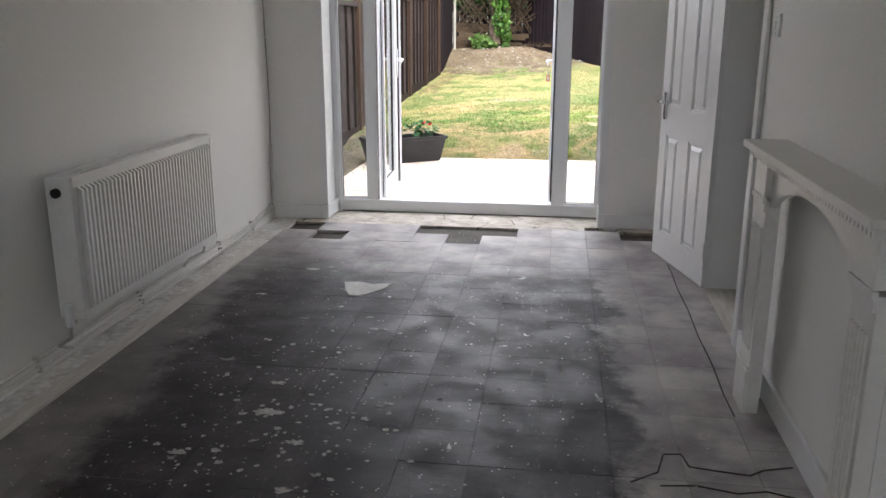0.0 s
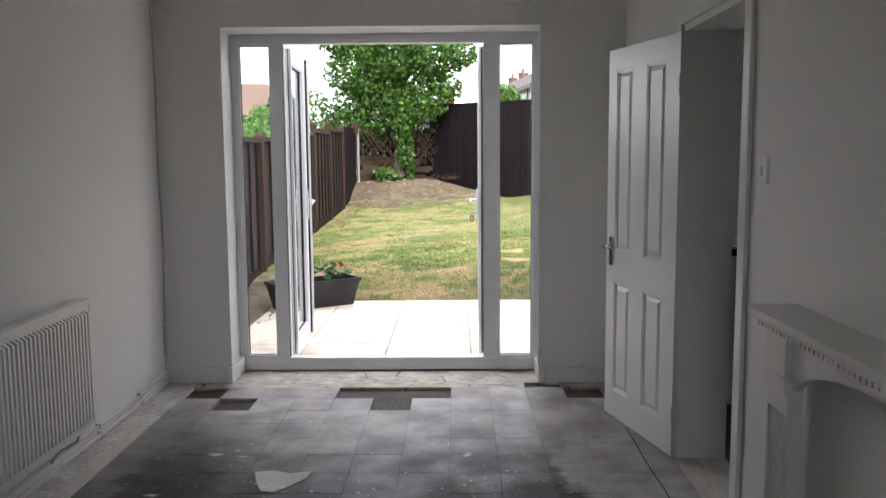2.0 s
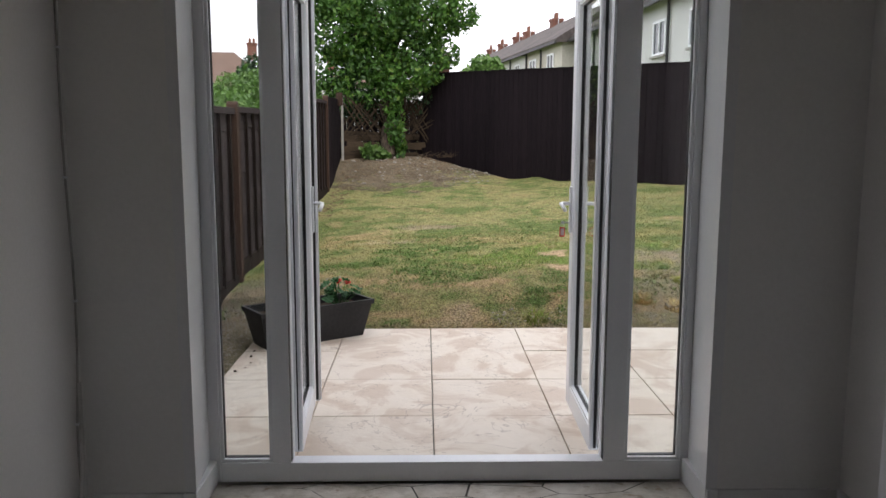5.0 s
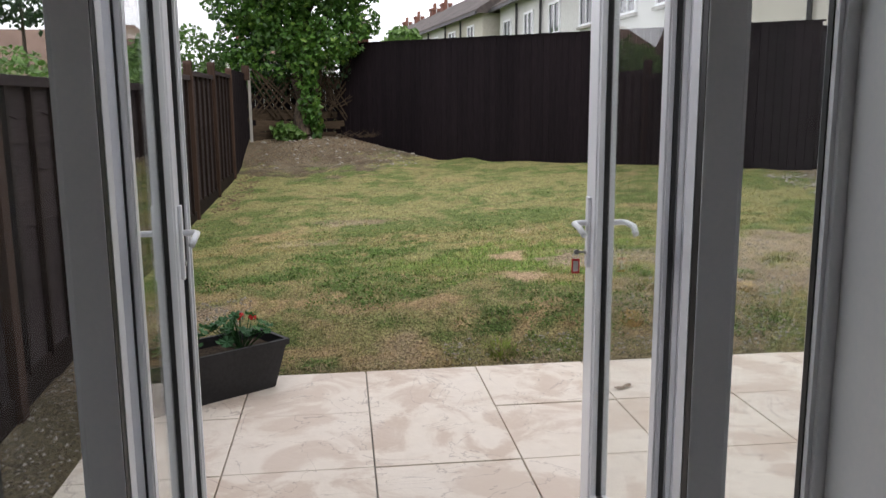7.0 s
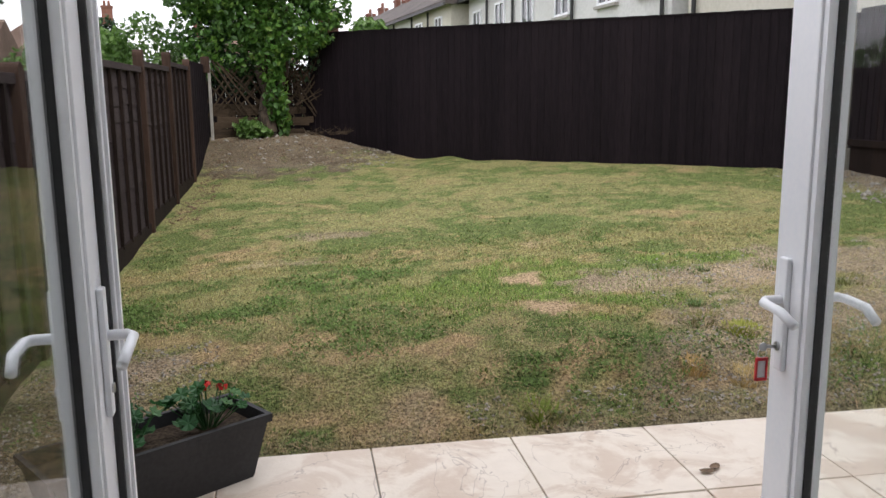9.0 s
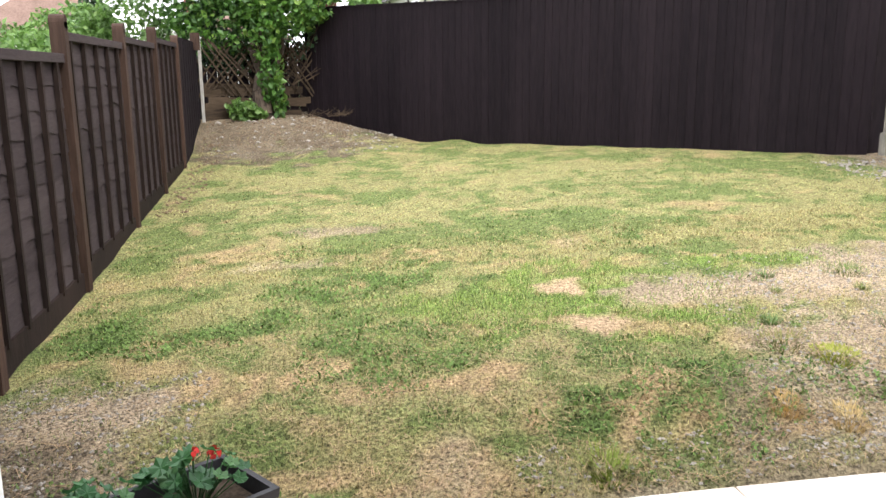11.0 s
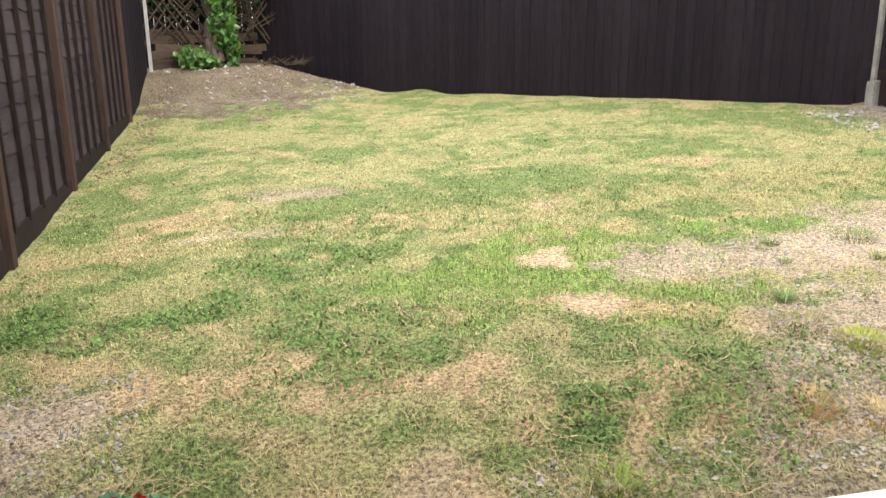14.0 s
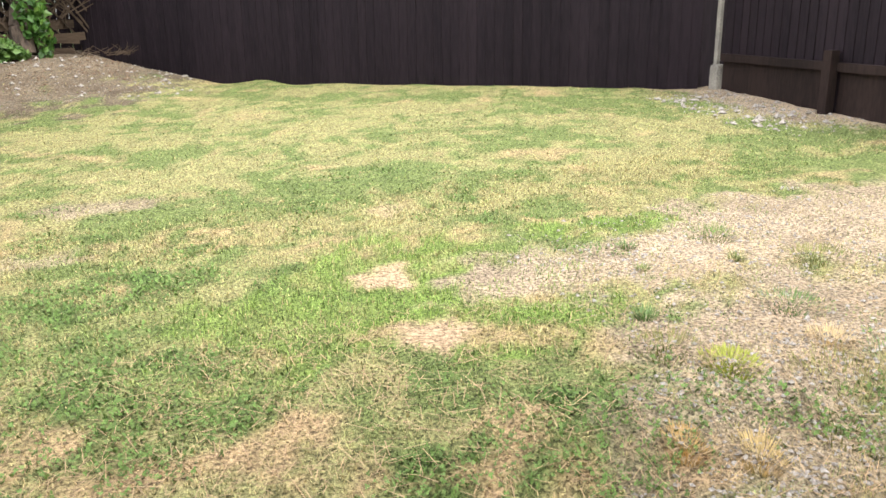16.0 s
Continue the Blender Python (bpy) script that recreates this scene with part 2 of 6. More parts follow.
def tile_material():
    """Old floor tiles: black adhesive field, grey dusty margin, paint splashes."""
    n = Nodes("old_floor_tile")
    x, y, z = n.xyz()
    w = n.math('MULTIPLY', n.math('SUBTRACT', n.noise(2.2, 5, 0.6), 0.5), 0.32)
    w2 = n.math('MULTIPLY', n.math('SUBTRACT', n.noise(9, 5, 0.65), 0.5), 0.35)
    wob = n.math('ADD', w, w2)
    xx, yy = n.math('ADD', x, wob), n.math('ADD', y, wob)
    left = n.ramp(n.math('ADD', xx, n.math('MULTIPLY', y, 0.10)), -1.22, -1.05)
    right = n.ramp(xx, 0.98, 1.14, 1, 0)
    far = n.ramp(yy, -2.0, -1.2, 1, 0)
    field = n.math('MULTIPLY', n.math('MULTIPLY', left, right), far)
    rnd = n.random()
    pale = n.mix(n.ramp(n.noise(3.5, 5, 0.6), 0.3, 0.7), (0.25, 0.232, 0.24), (0.56, 0.535, 0.51))
    pale = n.mix(n.math('MULTIPLY', rnd, 0.42), pale, (0.20, 0.175, 0.185))
    worn = n.math('MULTIPLY', n.ramp(yy, -1.5, -0.65, 0.72, 0), n.ramp(xx, -0.75, -0.1, 1, 0))
    pale = n.mix(worn, pale, (0.085, 0.078, 0.072))
    dark = n.mix(n.ramp(n.noise(6.5, 10, 0.78), 0.44, 0.78), (0.009, 0.0052, 0.0062), (0.060, 0.045, 0.052))
    col = n.mix(field, pale, dark)
    smear = n.math('MULTIPLY', n.ramp(n.noise(7.0, 9, 0.75, stretch=(1, 0.6, 1)), 0.55, 0.78), 0.26)
    col = n.mix(smear, col, (0.40, 0.38, 0.37))
    spl = n.ramp(n.noise(11, 5, 0.6, dist=0.6), 0.65, 0.675)
    near = n.ramp(n.noise(1.7, 2), 0.48, 0.6)
    col = n.mix(n.math('MULTIPLY', n.math('MULTIPLY', spl, near), 0.9), col, (0.52, 0.50, 0.47))
    dots = n.ramp(n.voronoi(26), 0.10, 0.13, 1, 0)
    keep = n.ramp(n.noise(40, 2), 0.53, 0.57)
    col = n.mix(n.math('MULTIPLY', n.math('MULTIPLY', dots, keep), 0.8), col, (0.6, 0.58, 0.55))
    scr = n.ramp(n.noise(9, 6, 0.7, stretch=(3.5, 0.4, 1)), 0.62, 0.7)
    col = n.mix(n.math('MULTIPLY', scr, 0.25), col, (0.3, 0.28, 0.28))
    rough = n.ramp(n.noise(5, 5), 0.3, 0.7, 0.40, 0.64)
    n.b.inputs["Specular IOR Level"].default_value = 0.42
    return n.done(col, rough, n.noise(30, 6), 0.35, 0.006)


M_TILE = tile_material()


def slab_material():
    """Riven sandstone paving, cream with tan wet-looking stains and grey veins."""
    n = Nodes("sandstone_slab")
    rnd = n.random()
    f = n.ramp(n.noise(2.6, 7, 0.62, dist=0.9), 0.45, 0.58)
    base = n.mix(n.noise(14, 5), (0.64, 0.57, 0.475), (0.77, 0.695, 0.59))
    col = n.mix(n.math('MULTIPLY', f, 0.8), base, (0.53, 0.42, 0.325))
    col = n.mix(n.math('MULTIPLY', rnd, 0.35), col, (0.68, 0.61, 0.52))
    ve = n.ramp(n.math('ABSOLUTE', n.math('SUBTRACT', n.noise(2.0, 4, 0.6, dist=1.2), 0.5)), 0.0, 0.006, 1, 0)
    col = n.mix(n.math('MULTIPLY', ve, 0.55), col, (0.28, 0.22, 0.18))
    return n.done(col, n.ramp(n.noise(3, 4), 0.4, 0.6, 0.5, 0.75), n.math('ADD', n.noise(3.0, 6, dist=0.8), n.noise(40, 4)), 0.35, 0.008)


M_SLAB = slab_material()


def attr_material(name, rough=0.9, grain=60.0, amount=0.8, strength=0.9):
    """Colour from the mesh's own 'tone' attribute, with grain."""
    n = Nodes(name)
    n.b.inputs["Specular IOR Level"].default_value = 0.15
    a = n.t.nodes.new("ShaderNodeAttribute")
    a.attribute_name = "tone"
    d = n.t.nodes.new("ShaderNodeMix")
    d.data_type, d.blend_type = 'RGBA', 'MULTIPLY'
    d.inputs["Factor"].default_value = 1.0
    n.t.links.new(a.outputs["Color"], d.inputs["A"])
    g = n.ramp(n.noise(grain, 6, 0.7), 0.3, 0.7, 1 - amount, 1 + amount)
    cmb = n.t.nodes.new("ShaderNodeCombineColor")
    for k in range(3):
        n.t.links.new(g, cmb.inputs[k])
    n.t.links.new(cmb.outputs[0], d.inputs["B"])
    return n.done(d.outputs["Result"], rough, n.noise(grain, 6, 0.7), strength, 0.02)


M_GROUND = attr_material("garden_soil_and_turf")
M_BLADE = attr_material("grass_blade", 0.6, 20, 0.15, 0.0)


def leaf_material(name, c1, c2, c3):
    n = Nodes(name)
    r = n.pos.outputs["Random Per Island"]
    col = n.mix(n.ramp(r, 0.0, 0.7), c1, c2)
    col = n.mix(n.ramp(r, 0.8, 1.0), col, c3)
    col = n.mix(n.ramp(n.noise(1.1, 3), 0.4, 0.65, 0, 0.5), col, c1)
    m = n.done(col, 0.45)
    n.b.inputs["Transmission Weight"].default_value = 0.0
    tl = n.t.nodes.new("ShaderNodeBsdfTranslucent")
    n.t.links.new(col, tl.inputs[0])
    ms = n.t.nodes.new("ShaderNodeMixShader")
    ms.inputs[0].default_value = 0.35
    n.t.links.new(n.b.outputs[0], ms.inputs[1])
    n.t.links.new(tl.outputs[0], ms.inputs[2])
    n.t.links.new(ms.outputs[0], n.t.nodes["Material Output"].inputs[0])
    return m


M_LEAF = leaf_material("tree_leaf", (0.035, 0.095, 0.016), (0.095, 0.22, 0.032), (0.19, 0.31, 0.055))
M_SHRUB = leaf_material("shrub_leaf", (0.07, 0.15, 0.03), (0.15, 0.27, 0.06), (0.22, 0.34, 0.10))
# own colour of the far dark trees; also painted shade inside the near crown
M_FIR_AND_SHADE = leaf_material("dark_leaf", (0.015, 0.04, 0.014), (0.03, 0.075, 0.022), (0.05, 0.10, 0.03))
M_GERAN = leaf_material("geranium_leaf", (0.035, 0.12, 0.04), (0.07, 0.19, 0.06), (0.13, 0.26, 0.09))


# ---- building helpers ----
def addbox(bm, x0, x1, y0, y1, z0, z1, m=None, bevel=0.0):
    mm = Matrix.Translation(((x0 + x1) / 2, (y0 + y1) / 2, (z0 + z1) / 2)) @ Matrix.Diagonal((abs(x1 - x0), abs(y1 - y0), abs(z1 - z0), 1))
    r = bmesh.ops.create_cube(bm, size=1, matrix=(m @ mm) if m else mm)
    if bevel:
        es = {e for v in r["verts"] for e in v.link_edges}
        bmesh.ops.bevel(bm, geom=list(es), offset=bevel, segments=2, affect='EDGES', profile=0.6)
    return bm


def boxbm(*a, **k):
    return addbox(bmesh.new(), *a, **k)


def addcyl(bm, p, q, r0, r1=None, seg=12, caps=True):
    p, q = Vector(p), Vector(q)
    d = q - p
    m = Matrix.Translation((p + q) / 2) @ d.to_track_quat('Z', 'Y').to_matrix().to_4x4()
    bmesh.ops.create_cone(bm, cap_ends=caps, segments=seg, radius1=r0, radius2=r0 if r1 is None else r1, depth=d.length, matrix=m)
    return bm


def tube(bm, pts, r, seg=10):
    """One swept pipe through the points."""
    pts = [Vector(p) for p in pts]
    rings, side = [], None
    for i, p in enumerate(pts):
        d = (pts[min(i + 1, len(pts) - 1)] - pts[max(i - 1, 0)]).normalized()
        side = d.orthogonal().normalized() if side is None else (side - d * side.dot(d)).normalized()
        up = d.cross(side)
        rings.append([bm.verts.new(p + (side * math.cos(a) + up * math.sin(a)) * r) for a in (6.2832 * k / seg for k in range(seg))])
    for a, c in zip(rings, rings[1:]):
        for k in range(seg):
            bm.faces.new((a[k], a[(k + 1) % seg], c[(k + 1) % seg], c[k]))
    bm.faces.new(rings[0][::-1])
    bm.faces.new(rings[-1])
    return bm


def part(name, bm, material, parent=None, label="", smooth=False):
    me = bpy.data.meshes.new(name)
    bm.to_mesh(me)
    bm.free()
    me.materials.append(material)
    if smooth:
        for p in me.polygons:
            p.use_smooth = True
    ob = new(name, me)
    ob.parent = parent
    if label:
        tagged(ob, label)
    return ob


def thing(name, label, category, m=None, group="", kind=""):
    ob = new(name)
    ob.empty_display_size = 0.1
    ob.matrix_basis = m or Matrix()
    return tagged(ob, label, category, group, kind)


def struct(name, bm, material, label, category):
    return tagged(part(name, bm, material), label, category, kind="structure")


def piece(name, mesh, parent, m):
    ob = new(name, mesh)
    ob.parent = parent
    ob.matrix_basis = m
    return ob


def mesh_from(name, verts, faces, material, tone=None):
    me = bpy.data.meshes.new(name)
    me.from_pydata(verts, [], faces)
    me.materials.append(material)
    if tone is not None:
        at = me.color_attributes.new("tone", 'FLOAT_COLOR', 'POINT')
        at.data.foreach_set("color", np.c_[tone, np.ones(len(tone))].astype(np.float32).ravel())
    me.update()
    return me


RNG = np.random.default_rng(7)


def vnoise(x, y, scale, seed):
    """Smooth value noise, 0 to 1."""
    g = np.random.default_rng(seed).random((64, 64))
    u, v = np.asarray(x) * scale + 500, np.asarray(y) * scale + 500
    i, j = np.floor(u).astype(int), np.floor(v).astype(int)
    a, b = u - i, v - j
    a, b = a * a * (3 - 2 * a), b * b * (3 - 2 * b)
    i0, j0, i1, j1 = i % 64, j % 64, (i + 1) % 64, (j + 1) % 64
    return (g[i0, j0] * (1 - a) + g[i1, j0] * a) * (1 - b) + (g[i0, j1] * (1 - a) + g[i1, j1] * a) * b


def terrain(x, y):
    """Height of the garden ground."""
    x, y = np.asarray(x, float), np.asarray(y, float)
    z = np.interp(y, (-1, 2.6, 2.78, 3.3, 4, 6, 8.2, 11.3, 13.5, 15, 30, 80), (-0.12, -0.12, -0.03, 0.11, 0.15, 0.17, 0.27, 0.36, 0.42, 0.46, 0.6, 0.3))
    z = z + np.interp(y, (11.0, 12.2, 13.4, 15.0, 17.0), (0, 0.12, 0.40, 0.40, 0)) * np.clip((1.5 - x) / 1.5, 0, 1)
    z = z + 0.035 * (np.clip(x, -1.7, 7) + 1) * np.clip((y - 2.6) / 0.6, 0, 1)
    bed = (x < -1.2) & (y < 3.2)
    z = np.where(bed, np.maximum(z, -0.03 + 0.1 * np.clip((y - 1.5) / 2, 0, 1)), z)
    garden = (y > 2.7) & (y < 15.5) & (x > -2) & (x < 7)
    return z + np.where(garden, (0.025 + 0.05 * np.clip(y - 11.5, 0, 1)) * (vnoise(x, y, 2.3, 3) - 0.5) + 0.012 * (vnoise(x, y, 9, 4) - 0.5), 0)


def blob(x, y, cx, cy, rx, ry, soft=0.35):
    """1 inside an ellipse with a ragged edge, 0 outside."""
    d = np.sqrt(((x - cx) / rx) ** 2 + ((y - cy) / ry) ** 2) + 0.7 * (vnoise(x, y, 4, 11) - 0.5) + 0.55 * (vnoise(x, y, 13, 12) - 0.5)
    return np.clip((1 - d) / soft + 0.5, 0, 1)


def lawn_masks(x, y):
    # a wandering offset keeps every patch edge ragged
    x = x + 0.16 * (vnoise(x, y, 3.1, 81) - 0.5) + 0.10 * (vnoise(x, y, 8.3, 82) - 0.5)
    y = y + 0.20 * (vnoise(x, y, 3.3, 83) - 0.5) + 0.12 * (vnoise(x, y, 9.1, 84) - 0.5)
    soil = blob(x, y, -0.6, 13.5, 1.9, 2.0)
    soil = np.maximum(soil, blob(x, y, -1.35, 3.2, 0.5, 0.75))
    soil = np.maximum(soil, 0.95 * blob(x, y, 2.75, 4.45, 1.05, 0.36))
    soil = np.maximum(soil, 0.95 * blob(x, y, 3.9, 4.45, 1.2, 0.7))
    soil = np.maximum(soil, 0.92 * blob(x, y, 2.65, 3.55, 0.75, 0.42))
    soil = np.maximum(soil, 0.8 * blob(x, y, 2.15, 3.1, 0.55, 0.32))
    soil = np.maximum(soil, 0.75 * blob(x, y, 0.08, 6.9, 0.32, 0.22))
    soil = np.maximum(soil, 0.6 * blob(x, y, -0.35, 5.9, 0.3, 0.12))
    soil = np.maximum(soil, blob(x, y, 6.6, 7.6, 0.7, 1.8))
    soil = np.maximum(soil, 0.72 * np.clip((3.0 - y - 0.4 * (vnoise(x, y, 4, 15) - 0.5)) / 0.22, 0, 1))
    sand = np.maximum(blob(x, y, 1.33, 4.82, 0.20, 0.14, 0.3), blob(x, y, 1.26, 4.06, 0.22, 0.13, 0.3))
    sand = np.maximum(sand, 0.6 * blob(x, y, 1.62, 6.0, 0.16, 0.12))
    lush = blob(x, y, 1.2, 4.5, 0.95, 0.62) + blob(x, y, 1.72, 3.98, 0.5, 0.28) + blob(x, y, 2.7, 4.98, 0.5, 0.26) + blob(x, y, 1.5, 5.3, 0.35, 0.22)
    lush = np.clip(lush, 0, 1) * np.clip(0.65 + 0.8 * vnoise(x, y, 5, 57), 0, 1)
    clover = blob(x, y, 0.3, 3.95, 0.55, 0.4) + blob(x, y, 0.05, 5.2, 0.5, 0.3) + blob(x, y, -1.1, 4.5, 0.6, 0.35) + 0.8 * blob(x, y, 1.45, 3.15, 0.6, 0.25)
    clover = clover + 0.8 * blob(x, y, 2.43, 3.05, 0.3, 0.15) + 0.6 * blob(x, y, -0.2, 4.5, 0.4, 0.25)
    spots = np.clip((0.6 * vnoise(x, y, 2.6, 55) + 0.4 * vnoise(x, y, 8, 56) - 0.60) * 7, 0, 1)
    clover = np.clip(0.25 + 1.35 * vnoise(x, y, 7, 53), 0, 1) * np.clip(clover + 0.45 * spots, 0, 1) * (1 - 0.7 * lush)
    dry = np.clip((vnoise(x, y, 1.6, 21) * 0.36 + vnoise(x, y, 4.5, 22) * 0.36 + vnoise(x, y, 12, 23) * 0.28 - 0.43) * 7.5 + 0.18 * np.clip((y - 5.5) / 2, 0, 1), 0, 1)
    brk = np.clip((0.55 * vnoise(x, y, 6, 51) + 0.45 * vnoise(x, y, 17, 52) - 0.32) * 3.5, 0, 1)
    straw = blob(x, y, -0.5, 3.6, 0.5, 0.22) + blob(x, y, 0.6, 3.48, 0.42, 0.2) + blob(x, y, 1.1, 3.27, 0.32, 0.2) + blob(x, y, -0.09, 3.71, 0.3, 0.2)
    straw = straw + 0.8 * blob(x, y, -0.84, 6.07, 0.4, 0.5) + blob(x, y, 1.75, 3.0, 0.35, 0.14) + blob(x, y, 0.6, 2.95, 0.9, 0.14) + 0.7 * blob(x, y, 0.5, 5.9, 0.5, 0.2) + 0.8 * blob(x, y, 2.45, 3.5, 0.3, 0.14)
    far_straw = np.clip((0.5 * vnoise(x, y, 1.9, 58) + 0.5 * vnoise(x, y, 5.5, 59) - 0.62) * 7, 0, 1)
    straw = np.clip(brk * 1.25 - 0.25, 0, 1) * np.clip(straw + 0.7 * far_straw, 0, 1)
    dry = np.clip(np.maximum(dry * (1 - 0.88 * lush) * (1 - 0.8 * clover), straw), 0, 1)
    return soil, sand, lush, clover, dry, straw


def mixc(a, b, f):
    return a * (1 - f[:, None]) + b * f[:, None]


C_SOIL, C_SAND = np.array([0.285, 0.225, 0.15]), np.array([0.38, 0.275, 0.165])
C_GREEN, C_LUSH, C_CLOVER = np.array([0.180, 0.226, 0.072]), np.array([0.190, 0.275, 0.062]), np.array([0.108, 0.165, 0.046])
C_DRY, C_STRAW = np.array([0.350, 0.325, 0.140]), np.array([0.50, 0.345, 0.19])


def lawn_tone(x, y):
    soil, sand, lush, clover, dry, straw = lawn_masks(x, y)
    c = mixc(np.tile(C_GREEN, (len(x), 1)), C_LUSH, lush)
    c = mixc(c, C_CLOVER, clover * (1 - dry))
    c = mixc(c, C_DRY, dry * 0.85)
    c = mixc(c, C_STRAW, straw * 0.85)
    c = c * (0.8 + 0.4 * vnoise(x, y, 20, 31))[:, None]
    return c, soil, sand, dry


def leaves(centres, count, size, seed, shell=0.55, droop=0.3):
    """Folded leaves scattered through overlapping ellipsoids (x, y, z, rx, ry, rz)."""
    r = np.random.default_rng(seed)
    cs = np.array(centres, float)
    wgt = cs[:, 3] * cs[:, 4] * cs[:, 5]
    k = r.choice(len(cs), count, p=wgt / wgt.sum())
    d = r.normal(size=(count, 3))
    d /= np.linalg.norm(d, axis=1)[:, None]
    rad = shell + (1 - shell) * r.random(count) ** 0.6
    rad *= 0.85 + 0.35 * vnoise(d[:, 0] * 3 + k, d[:, 2] * 3 + d[:, 1] * 2, 1.5, seed)
    c = cs[k, :3] + d * rad[:, None] * cs[k, 3:6]
    a = r.normal(size=(count, 3)) + np.array([0, 0, -droop])
    a /= np.linalg.norm(a, axis=1)[:, None]
    nrm = d + 0.8 * r.normal(size=(count, 3)) + np.array([0, 0, 0.5])
    b = np.cross(a, nrm)
    b /= np.linalg.norm(b, axis=1)[:, None] + 1e-9
    nn = np.cross(b, a)
    s = (size * (0.6 + 0.8 * r.random(count)))[:, None]
    v = np.stack([c - a * s * 0.5, c + b * s * 0.36 + nn * s * 0.1, c + a * s * 0.6, c - b * s * 0.36 + nn * s * 0.1], 1).reshape(-1, 3)
    i = np.arange(count)[:, None] * 4
    f = np.concatenate([i + np.array([[0, 1, 2]]), i + np.array([[0, 2, 3]])])
    return v.tolist(), f.tolist()


def crown(name, parent, centres, count, size, material, seed, **k):
    v, f = leaves(centres, count, size, seed, **k)
    ob = new(name, mesh_from(name, v, f, material))
    ob.parent = parent
    return ob

# ---- room shell ----
XL, XR, YB, ZC = -1.285, 1.60, -0.35, 2.50      # left wall, right wall, back wall, ceiling
YF = -7.5                                        # wall behind the walk
FX0, FX1, FZ = -0.92, 1.12, 2.235                # patio door opening
struct("wall_left", boxbm(XL - 0.22, XL, YF, 0.10, -0.12, 5.3), M_WALL, "smooth white painted plaster wall behind the radiator", "wall")
bm = bmesh.new()
addbox(bm, XL, FX0, YB, 0.10, -0.12, 5.3)
addbox(bm, FX1, 1.83, YB, 0.10, -0.12, 5.3)
addbox(bm, FX0, FX1, YB, 0.10, FZ, 5.3)
wall_back = struct("wall_back", bm, M_WALL, "white painted wall with deep reveals round the patio doors", "wall")
DY0, DY1, DZ = -2.50, -1.66, 2.02                # inner doorway
bm = bmesh.new()
addbox(bm, XR, 1.83, DY1, YB, -0.12, ZC)
addbox(bm, XR, 1.83, YF, DY0, -0.12, ZC)
addbox(bm, XR, 1.83, DY0, DY1, DZ, ZC)
struct("wall_right", bm, M_WALL, "white painted wall with a doorway and mantelpiece", "wall")
WX0, WX1, WZ0, WZ1 = 0.00, 0.92, 0.70, 2.25        # front window
bm = bmesh.new()
addbox(bm, XL, WX0, YF - 0.2, YF, -0.12, 5.3)
addbox(bm, WX1, 4.0, YF - 0.2, YF, -0.12, 5.3)
addbox(bm, WX0, WX1, YF - 0.2, YF, -0.12, WZ0)
addbox(bm, WX0, WX1, YF - 0.2, YF, WZ1, 5.3)
struct("wall_front", bm, M_WALL, "plain white wall at the end of room", "wall")
struct("ceiling", boxbm(XL, 4.0, YF, YB, ZC, ZC + 0.15), M_CEIL, "plain white plaster ceiling", "ceiling")
# kitchen shell
KX0, KX1, KZ0, KZ1 = 2.36, 3.5, 1.03, 2.16
bm = bmesh.new()
addbox(bm, 1.83, KX0, -0.25, 0.10, -0.12, 5.3)
addbox(bm, KX1, 4.0, -0.25, 0.10, -0.12, 5.3)
addbox(bm, KX0, KX1, -0.25, 0.10, -0.12, KZ0)
addbox(bm, KX0, KX1, -0.25, 0.10, KZ1, 5.3)
struct("wall_kitchen_back", bm, M_WALL, "painted kitchen wall round the window", "wall")
struct("wall_kitchen_side", boxbm(4.0, 4.2, YF, 0.10, -0.12, 5.3), M_WALL, "plain painted kitchen side wall", "wall")
struct("floor_kitchen", boxbm(1.83, 4.0, YF, -0.25, -0.12, -0.005), M_KFLOOR, "dark worn kitchen floor", "floor")
struct("roof", boxbm(XL - 0.5, 4.5, YF - 0.4, 0.3, 5.3, 5.5), M_ROOF, "plain tiled house roof", "roof")
floor = struct("floor", boxbm(XL, XR + 0.23, YF, YB, -0.12, -0.022), M_DARKHOLE, "stripped floor with black adhesive and old tiles", "floor")
struct("floor_sill_strip", boxbm(FX0, FX1, YB, -0.05, -0.12, -0.006), M_SCREED, "crumbling beige screed under the patio doors", "floor")

# skirtings
def skirting(name, x0, x1, y0, y1, h=0.095):
    b = boxbm(x0, x1, y0, y1, 0.0, h, bevel=0.004)
    return struct(name, b, M_GLOSS, "white gloss painted skirting board", "skirting")


skirting("baseboard_back_l", XL + 0.02, -0.921, YB - 0.016, YB, 0.10)
skirting("baseboard_back_r", 1.121, XR, YB - 0.016, YB, 0.10)
skirting("baseboard_reveal_l", -0.92, -0.872, YB - 0.016, -0.045, 0.10)
skirting("baseboard_reveal_r", 1.078, 1.12, YB - 0.016, -0.045, 0.10)
skirting("baseboard_right", XR - 0.018, XR, YF + 0.02, -2.60, 0.10)
skirting("baseboard_right_far", XR - 0.018, XR, -1.57, YB - 0.016, 0.10)
# reveal linings stand a little inside the opening
def reveal(xw, xr, xf):
    """Splayed plaster lining from the room corner xr to the frame xf."""
    b = bmesh.new()
    pl = [(xw, YB - 0.001), (xr, YB - 0.001), (xf, -0.042), (xw, -0.042)]
    lo, hi = [[b.verts.new((x, y, z)) for x, y in pl] for z in (0.0, FZ)]
    b.faces.new(lo)
    b.faces.new(hi)
    for i in range(4):
        b.faces.new((lo[i], lo[(i + 1) % 4], hi[(i + 1) % 4], hi[i]))
    bmesh.ops.recalc_face_normals(b, faces=b.faces)
    return b


